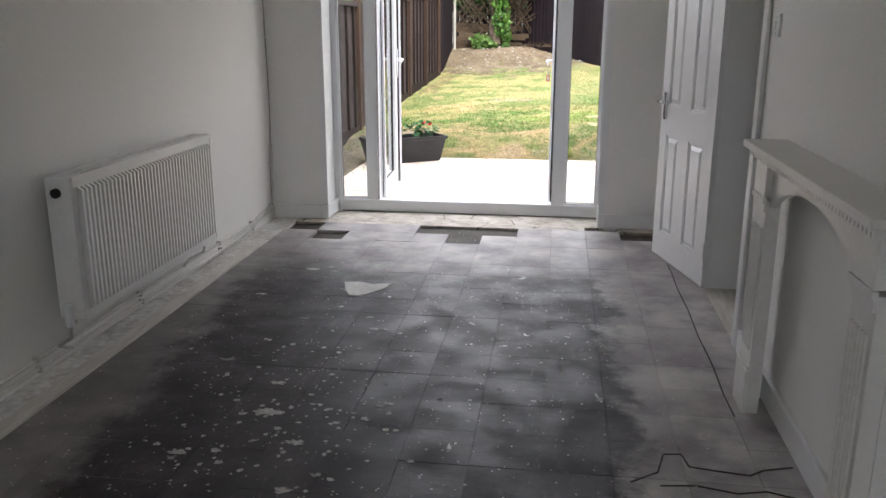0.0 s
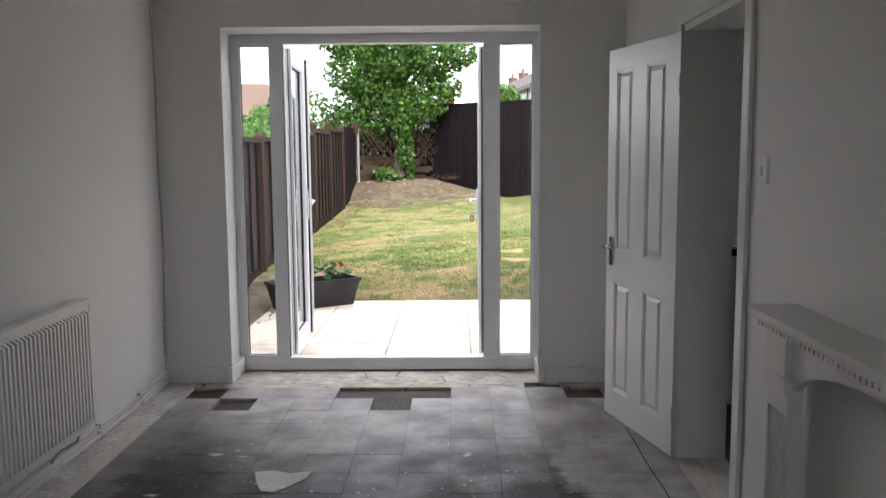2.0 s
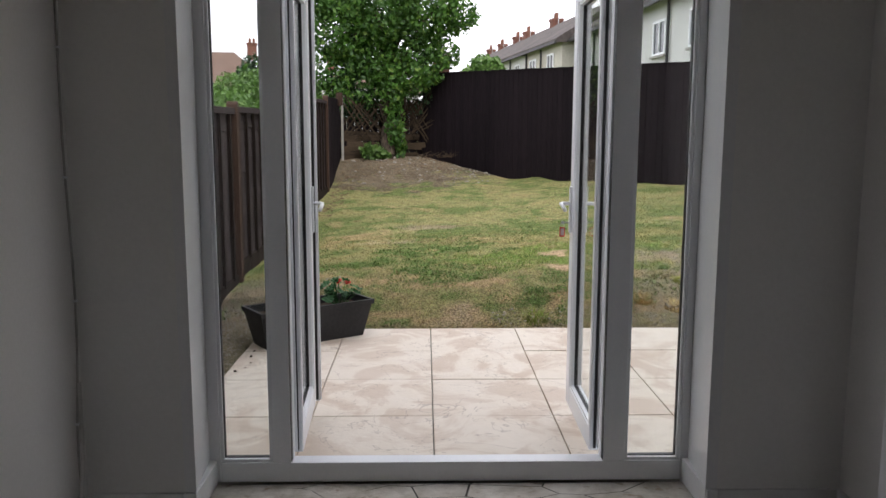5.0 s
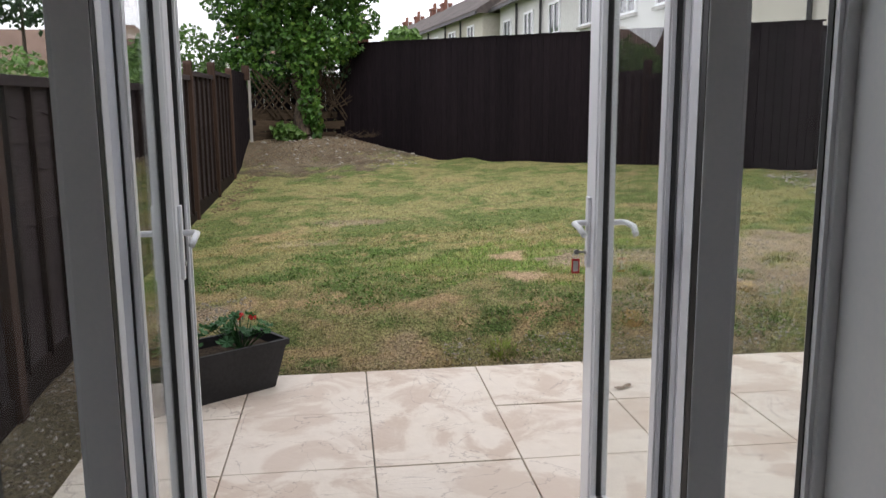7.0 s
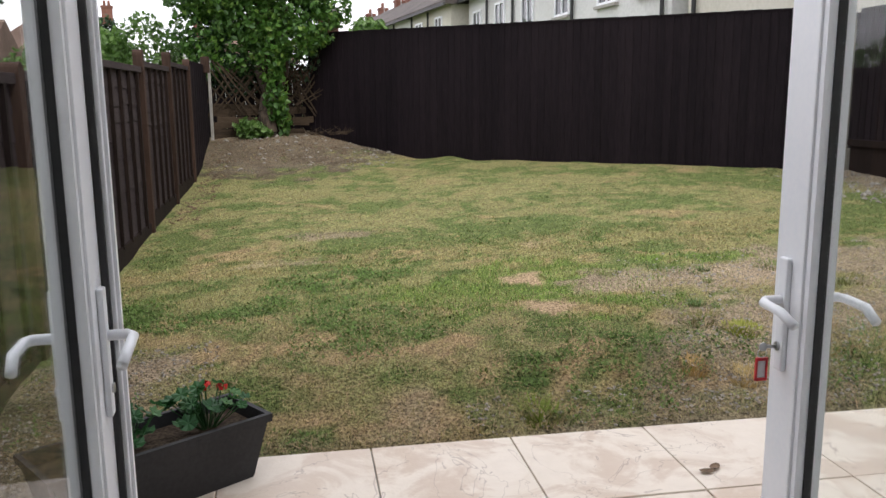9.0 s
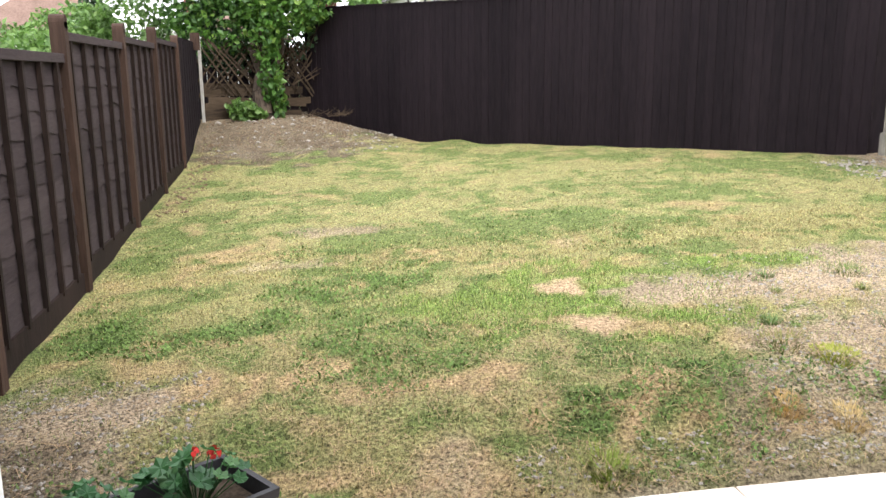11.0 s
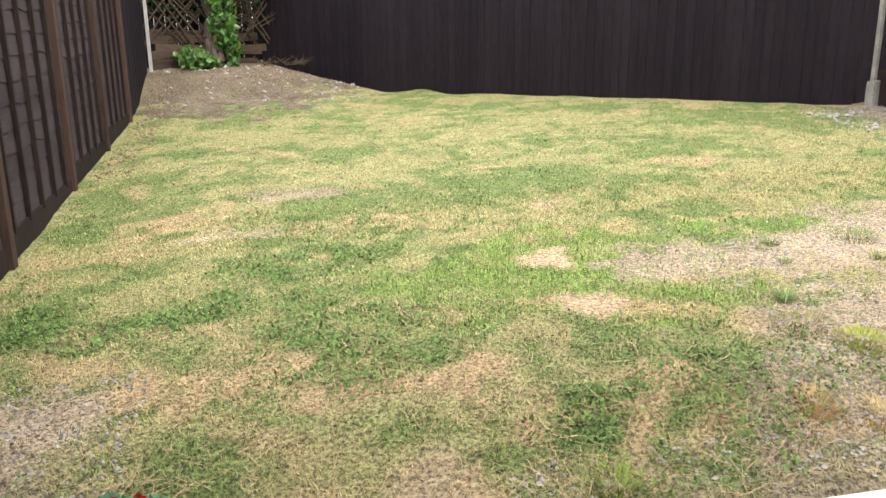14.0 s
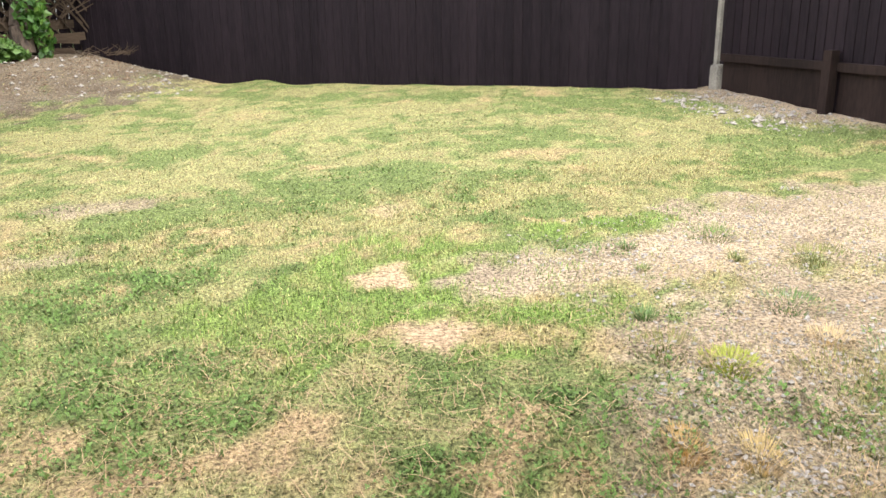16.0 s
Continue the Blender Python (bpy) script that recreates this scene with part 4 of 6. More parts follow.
# ---- mantelpiece ----
def mantel():
    m = thing("mantelpiece", "white painted mantelpiece with arched frieze and fluted legs", "fireplace surround", pose(XR, -3.66, 0))
    Wd, D = 1.20, 0.105           # overall leg span, depth
    lw = 0.155
    for s in (-1, 1):
        y0, y1 = sorted((s * Wd / 2, s * (Wd / 2 - lw)))
        leg = part("leg", boxbm(-D, -D + 0.045, y0, y1, 0.0, 0.80, bevel=0.003), M_SURR, m)
        ye = s * Wd / 2
        part("side_return", boxbm(-D + 0.046, -0.022, min(ye, ye - s * 0.018), max(ye, ye - s * 0.018), 0.0, 0.934), M_SURR, m)
        b = boxbm(-D - 0.014, -D, y0 - 0.004, y1 + 0.004, 0.0, 0.17, bevel=0.004)
        addbox(b, -D - 0.009, -D, y0, y1, 0.17, 0.185)
        part("plinth", b, M_SURR, leg)
        for i in range(5):
            y = y0 + 0.028 + i * (lw - 0.056) / 4
            b = bmesh.new()
            addcyl(b, (-D - 0.001, y, 0.24), (-D - 0.001, y, 0.70), 0.007, seg=8)
            part("flute", b, M_SURR, leg)
        b = boxbm(-D - 0.016, -D, y0 - 0.006, y1 + 0.006, 0.79, 0.812, bevel=0.003)
        addbox(b, -D - 0.008, -D, y0, y1, 0.76, 0.79)
        part("capital", b, M_SURR, leg)
        part("corbel", boxbm(-D - 0.012, -D + 0.045, y0, y1, 0.813, 0.935, bevel=0.003), M_SURR, leg)
    # arched frieze
    b = bmesh.new()
    yi = Wd / 2 - lw
    n = 24
    rows = []
    for i in range(n + 1):
        y = -yi + 2 * yi * i / n
        zb = 0.775 + 0.115 * (1 - (y / yi) ** 2) ** 0.75 if abs(y) < yi else 0.775
        rows.append([b.verts.new((x, y, z)) for x, z in ((-D + 0.012, zb), (-D + 0.012, 0.935), (-D + 0.04, 0.935), (-D + 0.04, zb))])
    for a, c in zip(rows, rows[1:]):
        for k in range(4):
            b.faces.new((a[k], c[k], c[(k + 1) % 4], a[(k + 1) % 4]))
    bmesh.ops.recalc_face_normals(b, faces=b.faces)
    part("frieze", b, M_SURR, m)
    b = boxbm(-D - 0.02, -0.002, -Wd / 2 - 0.012, Wd / 2 + 0.012, 0.935, 0.952)
    part("cornice", b, M_SURR, m)
    me = None
    for i in range(46):
        y = -Wd / 2 - 0.01 + i * (Wd + 0.02) / 45
        if me is None:
            o = part("dentil", boxbm(-0.006, 0.006, -0.0075, 0.0075, -0.011, 0.011), M_SURR, m)
            me = o.data
            o.matrix_basis = pose(-D - 0.026, y, 0.945)
        else:
            piece("dentil", me, m, pose(-D - 0.026, y, 0.945))
    for i in range(5):
        for s in (-1, 1):
            piece("dentil", me, m, pose(-D + i * 0.027, s * (Wd / 2 + 0.018), 0.945, 0, 0, 90))
    b = boxbm(-D - 0.055, -0.002, -Wd / 2 - 0.05, Wd / 2 + 0.05, 0.962, 0.988, bevel=0.006)
    addbox(b, -D - 0.038, -0.002, -Wd / 2 - 0.032, Wd / 2 + 0.032, 0.952, 0.963)
    part("shelf", b, M_SURR, m)


mantel()

# ---- front window behind the walk ----
w3 = thing("window_3", "white upvc front window of the room", "window", pose(0, 0, 0), kind="structure")
part("window_frame", bead(WX0, WX1, WZ0, WZ1, 0.06, YF - 0.12, YF - 0.05), M_UPVC, w3)
wm = (WX0 + WX1) / 2
part("mullion", boxbm(wm - 0.03, wm + 0.03, YF - 0.12, YF - 0.05, WZ0 + 0.06, WZ1 - 0.06), M_UPVC, w3)
for a, c in ((WX0 + 0.06, wm - 0.03), (wm + 0.03, WX1 - 0.06)):
    g = part("pane", boxbm(a, c, YF - 0.088, YF - 0.082, WZ0 + 0.06, WZ1 - 0.06), M_GLASS, w3, "clear glass pane")
    g.visible_shadow = False

# ---- kitchen seen through the doorway ----
w2 = thing("window_2", "white upvc kitchen window over the sink", "window", pose(0, 0, 0), kind="structure")
part("window_frame", bead(KX0, KX1, KZ0, KZ1, 0.06, -0.10, -0.03), M_UPVC, w2)
part("mullion", boxbm(2.88, 2.94, -0.10, -0.03, KZ0 + 0.06, KZ1 - 0.06), M_UPVC, w2)
part("window_sill", boxbm(KX0 + 0.002, KX1 - 0.002, -0.30, -0.101, KZ0 - 0.002, KZ0 + 0.022, bevel=0.003), M_UPVC, w2)
for a, c in ((KX0 + 0.06, 2.88), (2.94, KX1 - 0.06)):
    g = part("pane", boxbm(a, c, -0.068, -0.062, KZ0 + 0.06, KZ1 - 0.06), M_GLASS, w2, "clear glass pane")
    g.visible_shadow = False
part("blind_rail", boxbm(KX0 + 0.01, KX1 - 0.01, -0.13, -0.102, KZ1 - 0.05, KZ1 - 0.005), M_UPVC, w2)
fl_ = thing("appliance_cover", "pale grey filler unit beside the base cabinets", "kitchen unit", pose(1.835, -0.84, 0))
part("board", boxbm(0.0, 0.337, 0.0, 0.585, 0.0, 0.865, bevel=0.002), M_GLOSS, fl_)
for i in range(3):
    c = thing("base_cabinet", "grey kitchen base cabinet with bar handle", "cabinet", pose(2.175 + i * 0.6, -0.84, 0), "kitchen base cabinets")
    part("body", boxbm(0.0, 0.597, 0.02, 0.585, 0.12, 0.865), M_CAB, c)
    part("plinth", boxbm(0.0, 0.597, 0.07, 0.085, 0.0, 0.12), M_WORKTOP, c)
    dr = part("door", boxbm(0.004, 0.593, 0.0, 0.019, 0.125, 0.86, bevel=0.002), M_CAB, c)
    bb = tube(bmesh.new(), [Vector((0.22, 0.0, 0.80)), Vector((0.22, -0.03, 0.80)), Vector((0.38, -0.03, 0.80)), Vector((0.38, 0.0, 0.80))], 0.006)
    part("handle", bb, M_STEEL, dr, "steel bar handle")
wk = thing("worktop", "black kitchen worktop under the window", "worktop", pose(1.832, -0.86, 0.867))
part("slab", boxbm(0, 2.16, 0, 0.608, 0, 0.04, bevel=0.004), M_WORKTOP, wk)
sk = thing("sink", "stainless steel sink drainer set in the worktop", "sink", pose(2.05, -0.78, 0.908))
bb = boxbm(0, 0.95, 0, 0.46, 0, 0.008, bevel=0.003)
for i in range(9):
    addbox(bb, 0.04, 0.44, 0.05 + i * 0.042, 0.066 + i * 0.042, 0.008, 0.014)
part("drainer", bb, M_STEEL, sk)
bb = bmesh.new()
addbox(bb, 0.5, 0.9, 0.04, 0.42, 0.009, 0.012)
part("bowl", bb, M_STEEL, sk)
bx = thing("black_canister", "small black box standing on the worktop", "container", pose(2.16, -0.40, 0.908))
part("box", boxbm(0, 0.09, 0, 0.09, 0, 0.10, bevel=0.004), M_WORKTOP, bx)
part("lid", boxbm(-0.002, 0.092, -0.002, 0.092, 0.10, 0.112, bevel=0.003), M_WORKTOP, bx)
sp = thing("soap_bottle", "pink and white pump soap bottle by the sink", "bottle", pose(2.345, -0.55, 0.916))
bb = bmesh.new()
for z0, z1, r0, r1 in ((0, 0.11, 0.032, 0.032), (0.11, 0.135, 0.032, 0.014)):
    addcyl(bb, (0, 0, z0), (0, 0, z1), r0, r1, 18)
part("bottle", bb, M_SOAP, sp)
part("paper_label", boxbm(-0.022, 0.022, -0.034, -0.031, 0.02, 0.09), M_TAGW, sp)
bb = bmesh.new()
addcyl(bb, (0, 0, 0.135), (0, 0, 0.15), 0.015)
addcyl(bb, (0, 0, 0.15), (0, 0, 0.175), 0.005)
addbox(bb, -0.035, 0.012, -0.007, 0.007, 0.175, 0.188)
part("pump", bb, M_GASKET, sp, "black pump top")

# ---- loose bits on the room floor ----
def ragged(cx, cy, rx, ry, z, h, seed, n=26):
    r = random.Random(seed)
    b = bmesh.new()
    top, bot = [], []
    for i in range(n):
        a = 6.2832 * i / n
        k = 0.45 + 0.75 * r.random()
        x, y = cx + rx * k * math.cos(a), cy + ry * k * math.sin(a)
        top.append(b.verts.new((x, y, z + h)))
        bot.append(b.verts.new((cx + (x - cx) * 1.05, cy + (y - cy) * 1.05, z)))
    b.faces.new(top)
    for i in range(n):
        b.faces.new((bot[i], bot[(i + 1) % n], top[(i + 1) % n], top[i]))
    return b


fp_ = thing("filler_patch", "smooth pale filler patch on dark tiles", "floor patch", pose(-0.235, -1.96, 0.0))
b = bmesh.new()
ring = [b.verts.new((x, y, 0.004)) for x, y in ((-0.135, 0.10), (-0.05, 0.115), (0.03, 0.085), (0.125, 0.11), (0.115, 0.03), (0.06, -0.06), (0.0, -0.13), (-0.06, -0.115), (-0.10, -0.02))]
b.faces.new(ring)
ex = bmesh.ops.extrude_face_region(b, geom=b.faces[:])
for v in ex["geom"]:
    if isinstance(v, bmesh.types.BMVert):
        v.co.z = 0.0
bmesh.ops.recalc_face_normals(b, faces=b.faces)
part("patch", b, M_FILLER, fp_)
rr = random.Random(5)
for i, (cx, cy, s) in enumerate(((-0.62, -1.63, 0.05), (-0.48, -1.66, 0.03), (-0.52, -1.58, 0.025), (-0.08, -3.66, 0.045), (-0.33, -3.75, 0.03), (-0.30, -3.2, 0.04), (-0.25, -3.45, 0.07), (0.55, -2.6, 0.025), (0.15, -3.35, 0.03), (-0.05, -2.55, 0.03), (-0.45, -3.78, 0.04), (0.02, -3.5, 0.02))):
    o = thing("paint_splash", "dried off-white paint splash on the floor", "paint splash", pose(cx, cy, 0.0), "paint splashes")
    part("splash", ragged(0, 0, s * 0.8, s * 0.42, 0.0, 0.0015, i, 22), M_CHIP, o)
v_, f_ = [], []
rg = np.random.default_rng(3)
for i in range(1300):
    cx, cy, s = (rg.uniform(-1.1, 1.5), rg.uniform(-5.0, -0.5), rg.uniform(0.0015, 0.006)) if i % 3 else (rg.normal(-0.15, 0.32), rg.normal(-3.5, 0.5), 0.002 + 0.012 * rg.random() ** 3)
    a0, k0 = rg.random() * 6.28, len(v_)
    for j in range(5):
        a = a0 + j * 1.2566
        v_.append((cx + s * math.cos(a) * (0.5 + rg.random()), cy + s * math.sin(a) * (0.5 + rg.random()), 0.0012 + 0.001 * rg.random()))
    f_.append(tuple(range(k0, k0 + 5)))
tagged(new("floor_debris", mesh_from("floor_debris", v_, f_, M_CHIP)), "scattered pale plaster crumbs and paint flecks", "debris", kind="stuff")

ck = thing("floor_crack", "dark broken edge between old floor tiles", "crack", pose(0, 0, 0), "floor cracks")
part("edge", tube(bmesh.new(), [Vector((x, y, 0.0)) for x, y in ((1.04, -3.76), (1.13, -3.69), (1.16, -3.57), (1.22, -3.56), (1.235, -3.64), (1.31, -3.655), (1.42, -3.67), (1.47, -3.63), (1.565, -3.60))], 0.0035, 6), M_DARKHOLE, ck)
ck = thing("floor_crack", "dark broken edge between old floor tiles", "crack", pose(0, 0, 0), "floor cracks")
part("edge", tube(bmesh.new(), [Vector((x, y, 0.0)) for x, y in ((1.13, -3.77), (1.24, -3.755), (1.36, -3.785), (1.45, -3.76), (1.56, -3.80))], 0.0035, 6), M_DARKHOLE, ck)
ck = thing("floor_crack", "long dark joint along old floor boards", "crack", pose(0, 0, 0), "floor cracks")
part("edge", tube(bmesh.new(), [Vector((1.452 + 0.004 * math.sin(i * 1.9), -1.25 - i * 0.2, 0.0)) for i in range(11)], 0.003, 6), M_DARKHOLE, ck)

# ---- garden ground: one sheet to the horizon ----
def spaced(lo, hi, step, far):
    core = np.arange(lo, hi + 1e-6, step)
    out = np.geomspace(0.4, far, 26)
    return np.r_[(lo - out)[::-1], core, hi + out]


gx, gy = spaced(-2.0, 6.9, 0.06, 900), spaced(0.9, 15.2, 0.06, 900)
GX, GY = np.meshgrid(gx, gy, indexing="ij")
fx, fy = GX.ravel(), GY.ravel()
gz = terrain(fx, fy)
lc, soil, sand, dry = lawn_tone(fx, fy)
sc_ = (0.55 + 0.4 * vnoise(fx, fy, 3, 61) + 0.3 * vnoise(fx, fy, 9, 62) + 0.25 * vnoise(fx, fy, 16, 63))[:, None]
# turf base at 0.72 of blade colour: shade between blades painted in
tone = mixc(lc * 0.72, C_SOIL, np.clip(soil * 1.1, 0, 1))
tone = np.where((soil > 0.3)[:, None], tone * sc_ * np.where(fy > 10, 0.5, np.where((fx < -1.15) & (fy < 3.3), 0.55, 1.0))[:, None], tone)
tone = mixc(tone, C_SAND, sand)
tone = mixc(tone, np.array([0.11, 0.14, 0.05]), ((fy > 16) | (fx < -2.2) | (fx > 7.2)).astype(float))
ni, nj = GX.shape
ii, jj = np.meshgrid(np.arange(ni - 1), np.arange(nj - 1), indexing="ij")
q0 = (ii * nj + jj).ravel()
gf = np.stack([q0, q0 + nj, q0 + nj + 1, q0 + 1], 1)
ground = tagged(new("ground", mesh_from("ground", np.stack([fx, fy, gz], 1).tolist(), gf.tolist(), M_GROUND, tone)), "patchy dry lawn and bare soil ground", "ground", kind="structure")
for p in ground.data.polygons:
    p.use_smooth = True


def grass(name, label, n, x0, x1, y0, y1, hgt, wid, seed, lying=0.3, only=None):
    r = np.random.default_rng(seed)
    x, y = r.uniform(x0, x1, n), y0 + (y1 - y0) * r.random(n) ** 1.35
    c, soil, sand, dry = lawn_tone(x, y)
    _, _, lush, clover, _, straw = lawn_masks(x, y)
    keep = r.random(n) > np.clip(soil * (0.50 + 0.55 * vnoise(x, y, 5, 71)) + sand * 1.2, 0, 1) - 0.02
    fence_y = 14.6 - 0.902 * (x + 0.05)
    keep &= (y < fence_y - 0.05) & (x > -1.62)
    x, y, c, dry, lush, clover, straw = x[keep], y[keep], c[keep], dry[keep], lush[keep], clover[keep], straw[keep]
    n = len(x)
    isdry = r.random(n) < 0.08 + 0.48 * dry
    c = np.where(isdry[:, None], (C_DRY * 0.65 + C_STRAW * 0.35) * (0.65 + 0.6 * r.random(n))[:, None], c * (0.36 + 1.25 * r.random(n))[:, None])
    z = terrain(x, y) - 0.004
    h = hgt * (0.5 + 0.9 * r.random(n)) * (1 + 0.45 * lush * (y < 6.5)) * (1 - 0.35 * clover)
    a = r.random(n) * 6.2832
    lean = np.where(r.random(n) < lying + 0.3 * straw, 1.6 + 1.6 * r.random(n), 0.25 + 0.7 * r.random(n))
    d = np.stack([np.cos(a), np.sin(a)], 1)
    s = np.stack([-np.sin(a), np.cos(a)], 1) * (wid * (0.6 + 0.8 * r.random(n)) * (1 + 0.9 * clover))[:, None]
    up = 1 / np.sqrt(1 + lean ** 2)
    px, py = d[:, 0] * lean * up * h, d[:, 1] * lean * up * h
    root = np.stack([x, y, z], 1)
    tip = root + np.stack([px, py, h * up], 1)
    midp = root + np.stack([px * 0.45, py * 0.45, h * up * 0.65], 1)
    sd = np.stack([s[:, 0], s[:, 1], np.zeros(n)], 1)
    v = np.stack([root - sd * 0.5, root + sd * 0.5, midp + sd * 0.4, tip, midp - sd * 0.4], 1).reshape(-1, 3)
    k = np.arange(n)[:, None] * 5
    f = np.concatenate([np.c_[k, k + 1, k + 2, k + 4]]).tolist() + np.concatenate([np.c_[k + 4, k + 2, k + 3]]).tolist()
    me = mesh_from(name, v.tolist(), f, M_BLADE, np.repeat(c, 5, 0))
    return tagged(new(name, me), label, "grass", kind="stuff")


grass("grass_near", "patchy short grass, green and straw-dry by turns", 175000, -1.65, 4.6, 2.76, 6.4, 0.022, 0.0036, 1, 0.45)
grass("grass_far", "thin yellowing grass of the far lawn", 110000, -1.65, 6.3, 5.6, 13.0, 0.018, 0.0075, 2, 0.55)


def clover_leaves(n, seed):
    """Small flat three-lobed leaves massed over the dark green patches."""
    r = np.random.default_rng(seed)
    x, y = r.uniform(-1.6, 3.4, n), 2.8 + 4.2 * r.random(n) ** 1.3
    soil, sand, lush, clover, dry, straw = lawn_masks(x, y)
    keep = r.random(n) < (clover * 1.1 - 0.15) * (1 - 0.7 * lush)
    x, y = x[keep], y[keep]
    n = len(x)
    z = terrain(x, y) + 0.006 + 0.016 * r.random(n)
    a0, s = r.random(n) * 6.2832, 0.004 + 0.005 * r.random(n)
    tx, ty = 0.7 * r.normal(size=n), 0.7 * r.normal(size=n)
    pts = []
    for k in range(3):
        for da, q in ((0.0, 0.0), (-0.75, 0.8), (0.0, 1.05), (0.75, 0.8)):
            a = a0 + k * 2.0944 + da
            dx, dy = q * s * np.cos(a), q * s * np.sin(a)
            pts.append(np.stack([x + dx, y + dy, z + dx * tx + dy * ty], 1))
    v = np.stack(pts, 1).reshape(-1, 3)
    k = np.arange(n * 3)[:, None] * 4
    c = C_CLOVER * np.array([1.05, 1.12, 1.0]) * (0.65 + 0.8 * r.random(n))[:, None]
    return mesh_from("clover", v.tolist(), np.c_[k, k + 1, k + 2, k + 3].tolist(), M_BLADE, np.repeat(c, 12, 0))


tagged(new("clover", clover_leaves(90000, 18)), "low dark green clover patches in the lawn", "clover", kind="stuff")


def scatter_stones(name, label, n, zones, smin, smax, seed, material, category="gravel"):
    r = np.random.default_rng(seed)
    base = np.array([(1, 0, 0), (-0.9, 0.2, 0), (0.1, 1, 0), (0, -0.9, 0.1), (0.1, 0, 0.7), (0, 0.1, -0.5)])
    tri = np.array([(4, 0, 2), (4, 2, 1), (4, 1, 3), (4, 3, 0), (5, 2, 0), (5, 1, 2), (5, 3, 1), (5, 0, 3)])
    V, F = [], []
    for i in range(n):
        x0, x1, y0, y1 = zones[i % len(zones)]
        x, y = r.uniform(x0, x1), r.uniform(y0, y1)
        s = smin + (smax - smin) * r.random() ** 3
        a = r.random() * 6.28
        p = base * (0.7 + 0.6 * r.random((6, 3))) * s
        q = np.stack([p[:, 0] * math.cos(a) - p[:, 1] * math.sin(a), p[:, 0] * math.sin(a) + p[:, 1] * math.cos(a), p[:, 2]], 1)
        V.append(q + np.array([x, y, float(terrain(x, y)) + 0.15 * s]))
        F.append(tri + 6 * i)
    me = mesh_from(name, np.concatenate(V).tolist(), np.concatenate(F).tolist(), material)
    return tagged(new(name, me), label, category, kind="stuff")


scatter_stones("gravel", "small pale stones and crumbs in bare soil", 9000, [(-1.62, -1.24, 0.9, 3.2), (-1.6, -0.7, 2.8, 3.9), (2.0, 4.2, 2.8, 5.2), (1.9, 3.6, 3.3, 4.8), (1.7, 2.9, 2.8, 3.4), (-1.6, 1.0, 11.6, 13.6), (0.5, 3.6, 2.76, 3.0), (5.4, 6.5, 6.4, 8.6)], 0.003, 0.015, 4, M_STONE)
scatter_stones("soil_clods", "dark crumbly soil clods", 1800, [(-1.62, -1.24, 0.9, 3.2), (-1.6, -0.8, 2.8, 3.8)], 0.003, 0.011, 5, M_CLOD, "soil")
scatter_stones("mound_stones", "pale stones and rubble on the bare mound", 420, [(-1.5, 1.4, 11.8, 13.7), (5.3, 6.4, 6.6, 8.5)], 0.008, 0.045, 6, M_STONE)


scatter_stones("leaf_litter", "brown dead leaves and bark scraps on the soil", 1700, [(-1.6, 0.9, 12.0, 13.9), (-1.62, -1.3, 8.0, 12.5), (-1.6, -0.4, 12.4, 13.7), (-0.3, 0.6, 12.8, 13.8)], 0.005, 0.026, 15, M_DEADLEAF, "leaf litter")


def straw_bits(n, seed):
    r = np.random.default_rng(seed)
    x, y = r.uniform(-1.5, 3.6, n), 2.76 + 1.6 * r.random(n) ** 1.5
    z = terrain(x, y) + 0.008 + 0.015 * r.random(n)
    a, L = r.random(n) * 6.28, 0.03 + 0.10 * r.random(n)
    d = np.stack([np.cos(a) * L, np.sin(a) * L, 0.1 * L * r.normal(size=n)], 1)
    s = np.stack([-np.sin(a), np.cos(a), np.zeros(n)], 1) * 0.0011
    c = np.stack([x, y, z], 1)
    v = np.stack([c - d / 2 - s, c - d / 2 + s, c + d / 2 + s, c + d / 2 - s], 1).reshape(-1, 3)
    k = np.arange(n)[:, None] * 4
    t_ = np.repeat(C_STRAW * (0.5 + 0.45 * r.random(n))[:, None], 4, 0)
    return mesh_from("straw", v.tolist(), np.c_[k, k + 1, k + 2, k + 3].tolist(), M_BLADE, t_)


tagged(new("straw", straw_bits(4200, 8)), "loose dry straw-coloured clippings", "straw", kind="stuff")


def tuft(name, label, x, y, n, h, spread, col, seed, wid=0.003):
    r = np.random.default_rng(seed)
    a, rad = r.random(n) * 6.28, spread * np.sqrt(r.random(n))
    px, py = x + rad * np.cos(a), y + rad * np.sin(a)
    z = terrain(px, py) - 0.003
    hh = h * (0.5 + 0.7 * r.random(n))
    out = np.stack([np.cos(a), np.sin(a)], 1) * (hh * (0.3 + 0.7 * r.random(n)))[:, None]
    s = np.stack([-np.sin(a), np.cos(a), np.zeros(n)], 1) * wid
    root = np.stack([px, py, z], 1)
    tip = root + np.c_[out, hh]
    v = np.stack([root - s, root + s, tip], 1).reshape(-1, 3)
    k = np.arange(n)[:, None] * 3
    me = mesh_from(name, v.tolist(), np.c_[k, k + 1, k + 2].tolist(), M_BLADE, np.repeat(np.array(col) * (0.7 + 0.5 * r.random(n))[:, None], 3, 0))
    base = new(name)
    base.matrix_basis = Matrix()
    tagged(base, label, "plant")
    o = new("foliage", me)
    o.parent = base


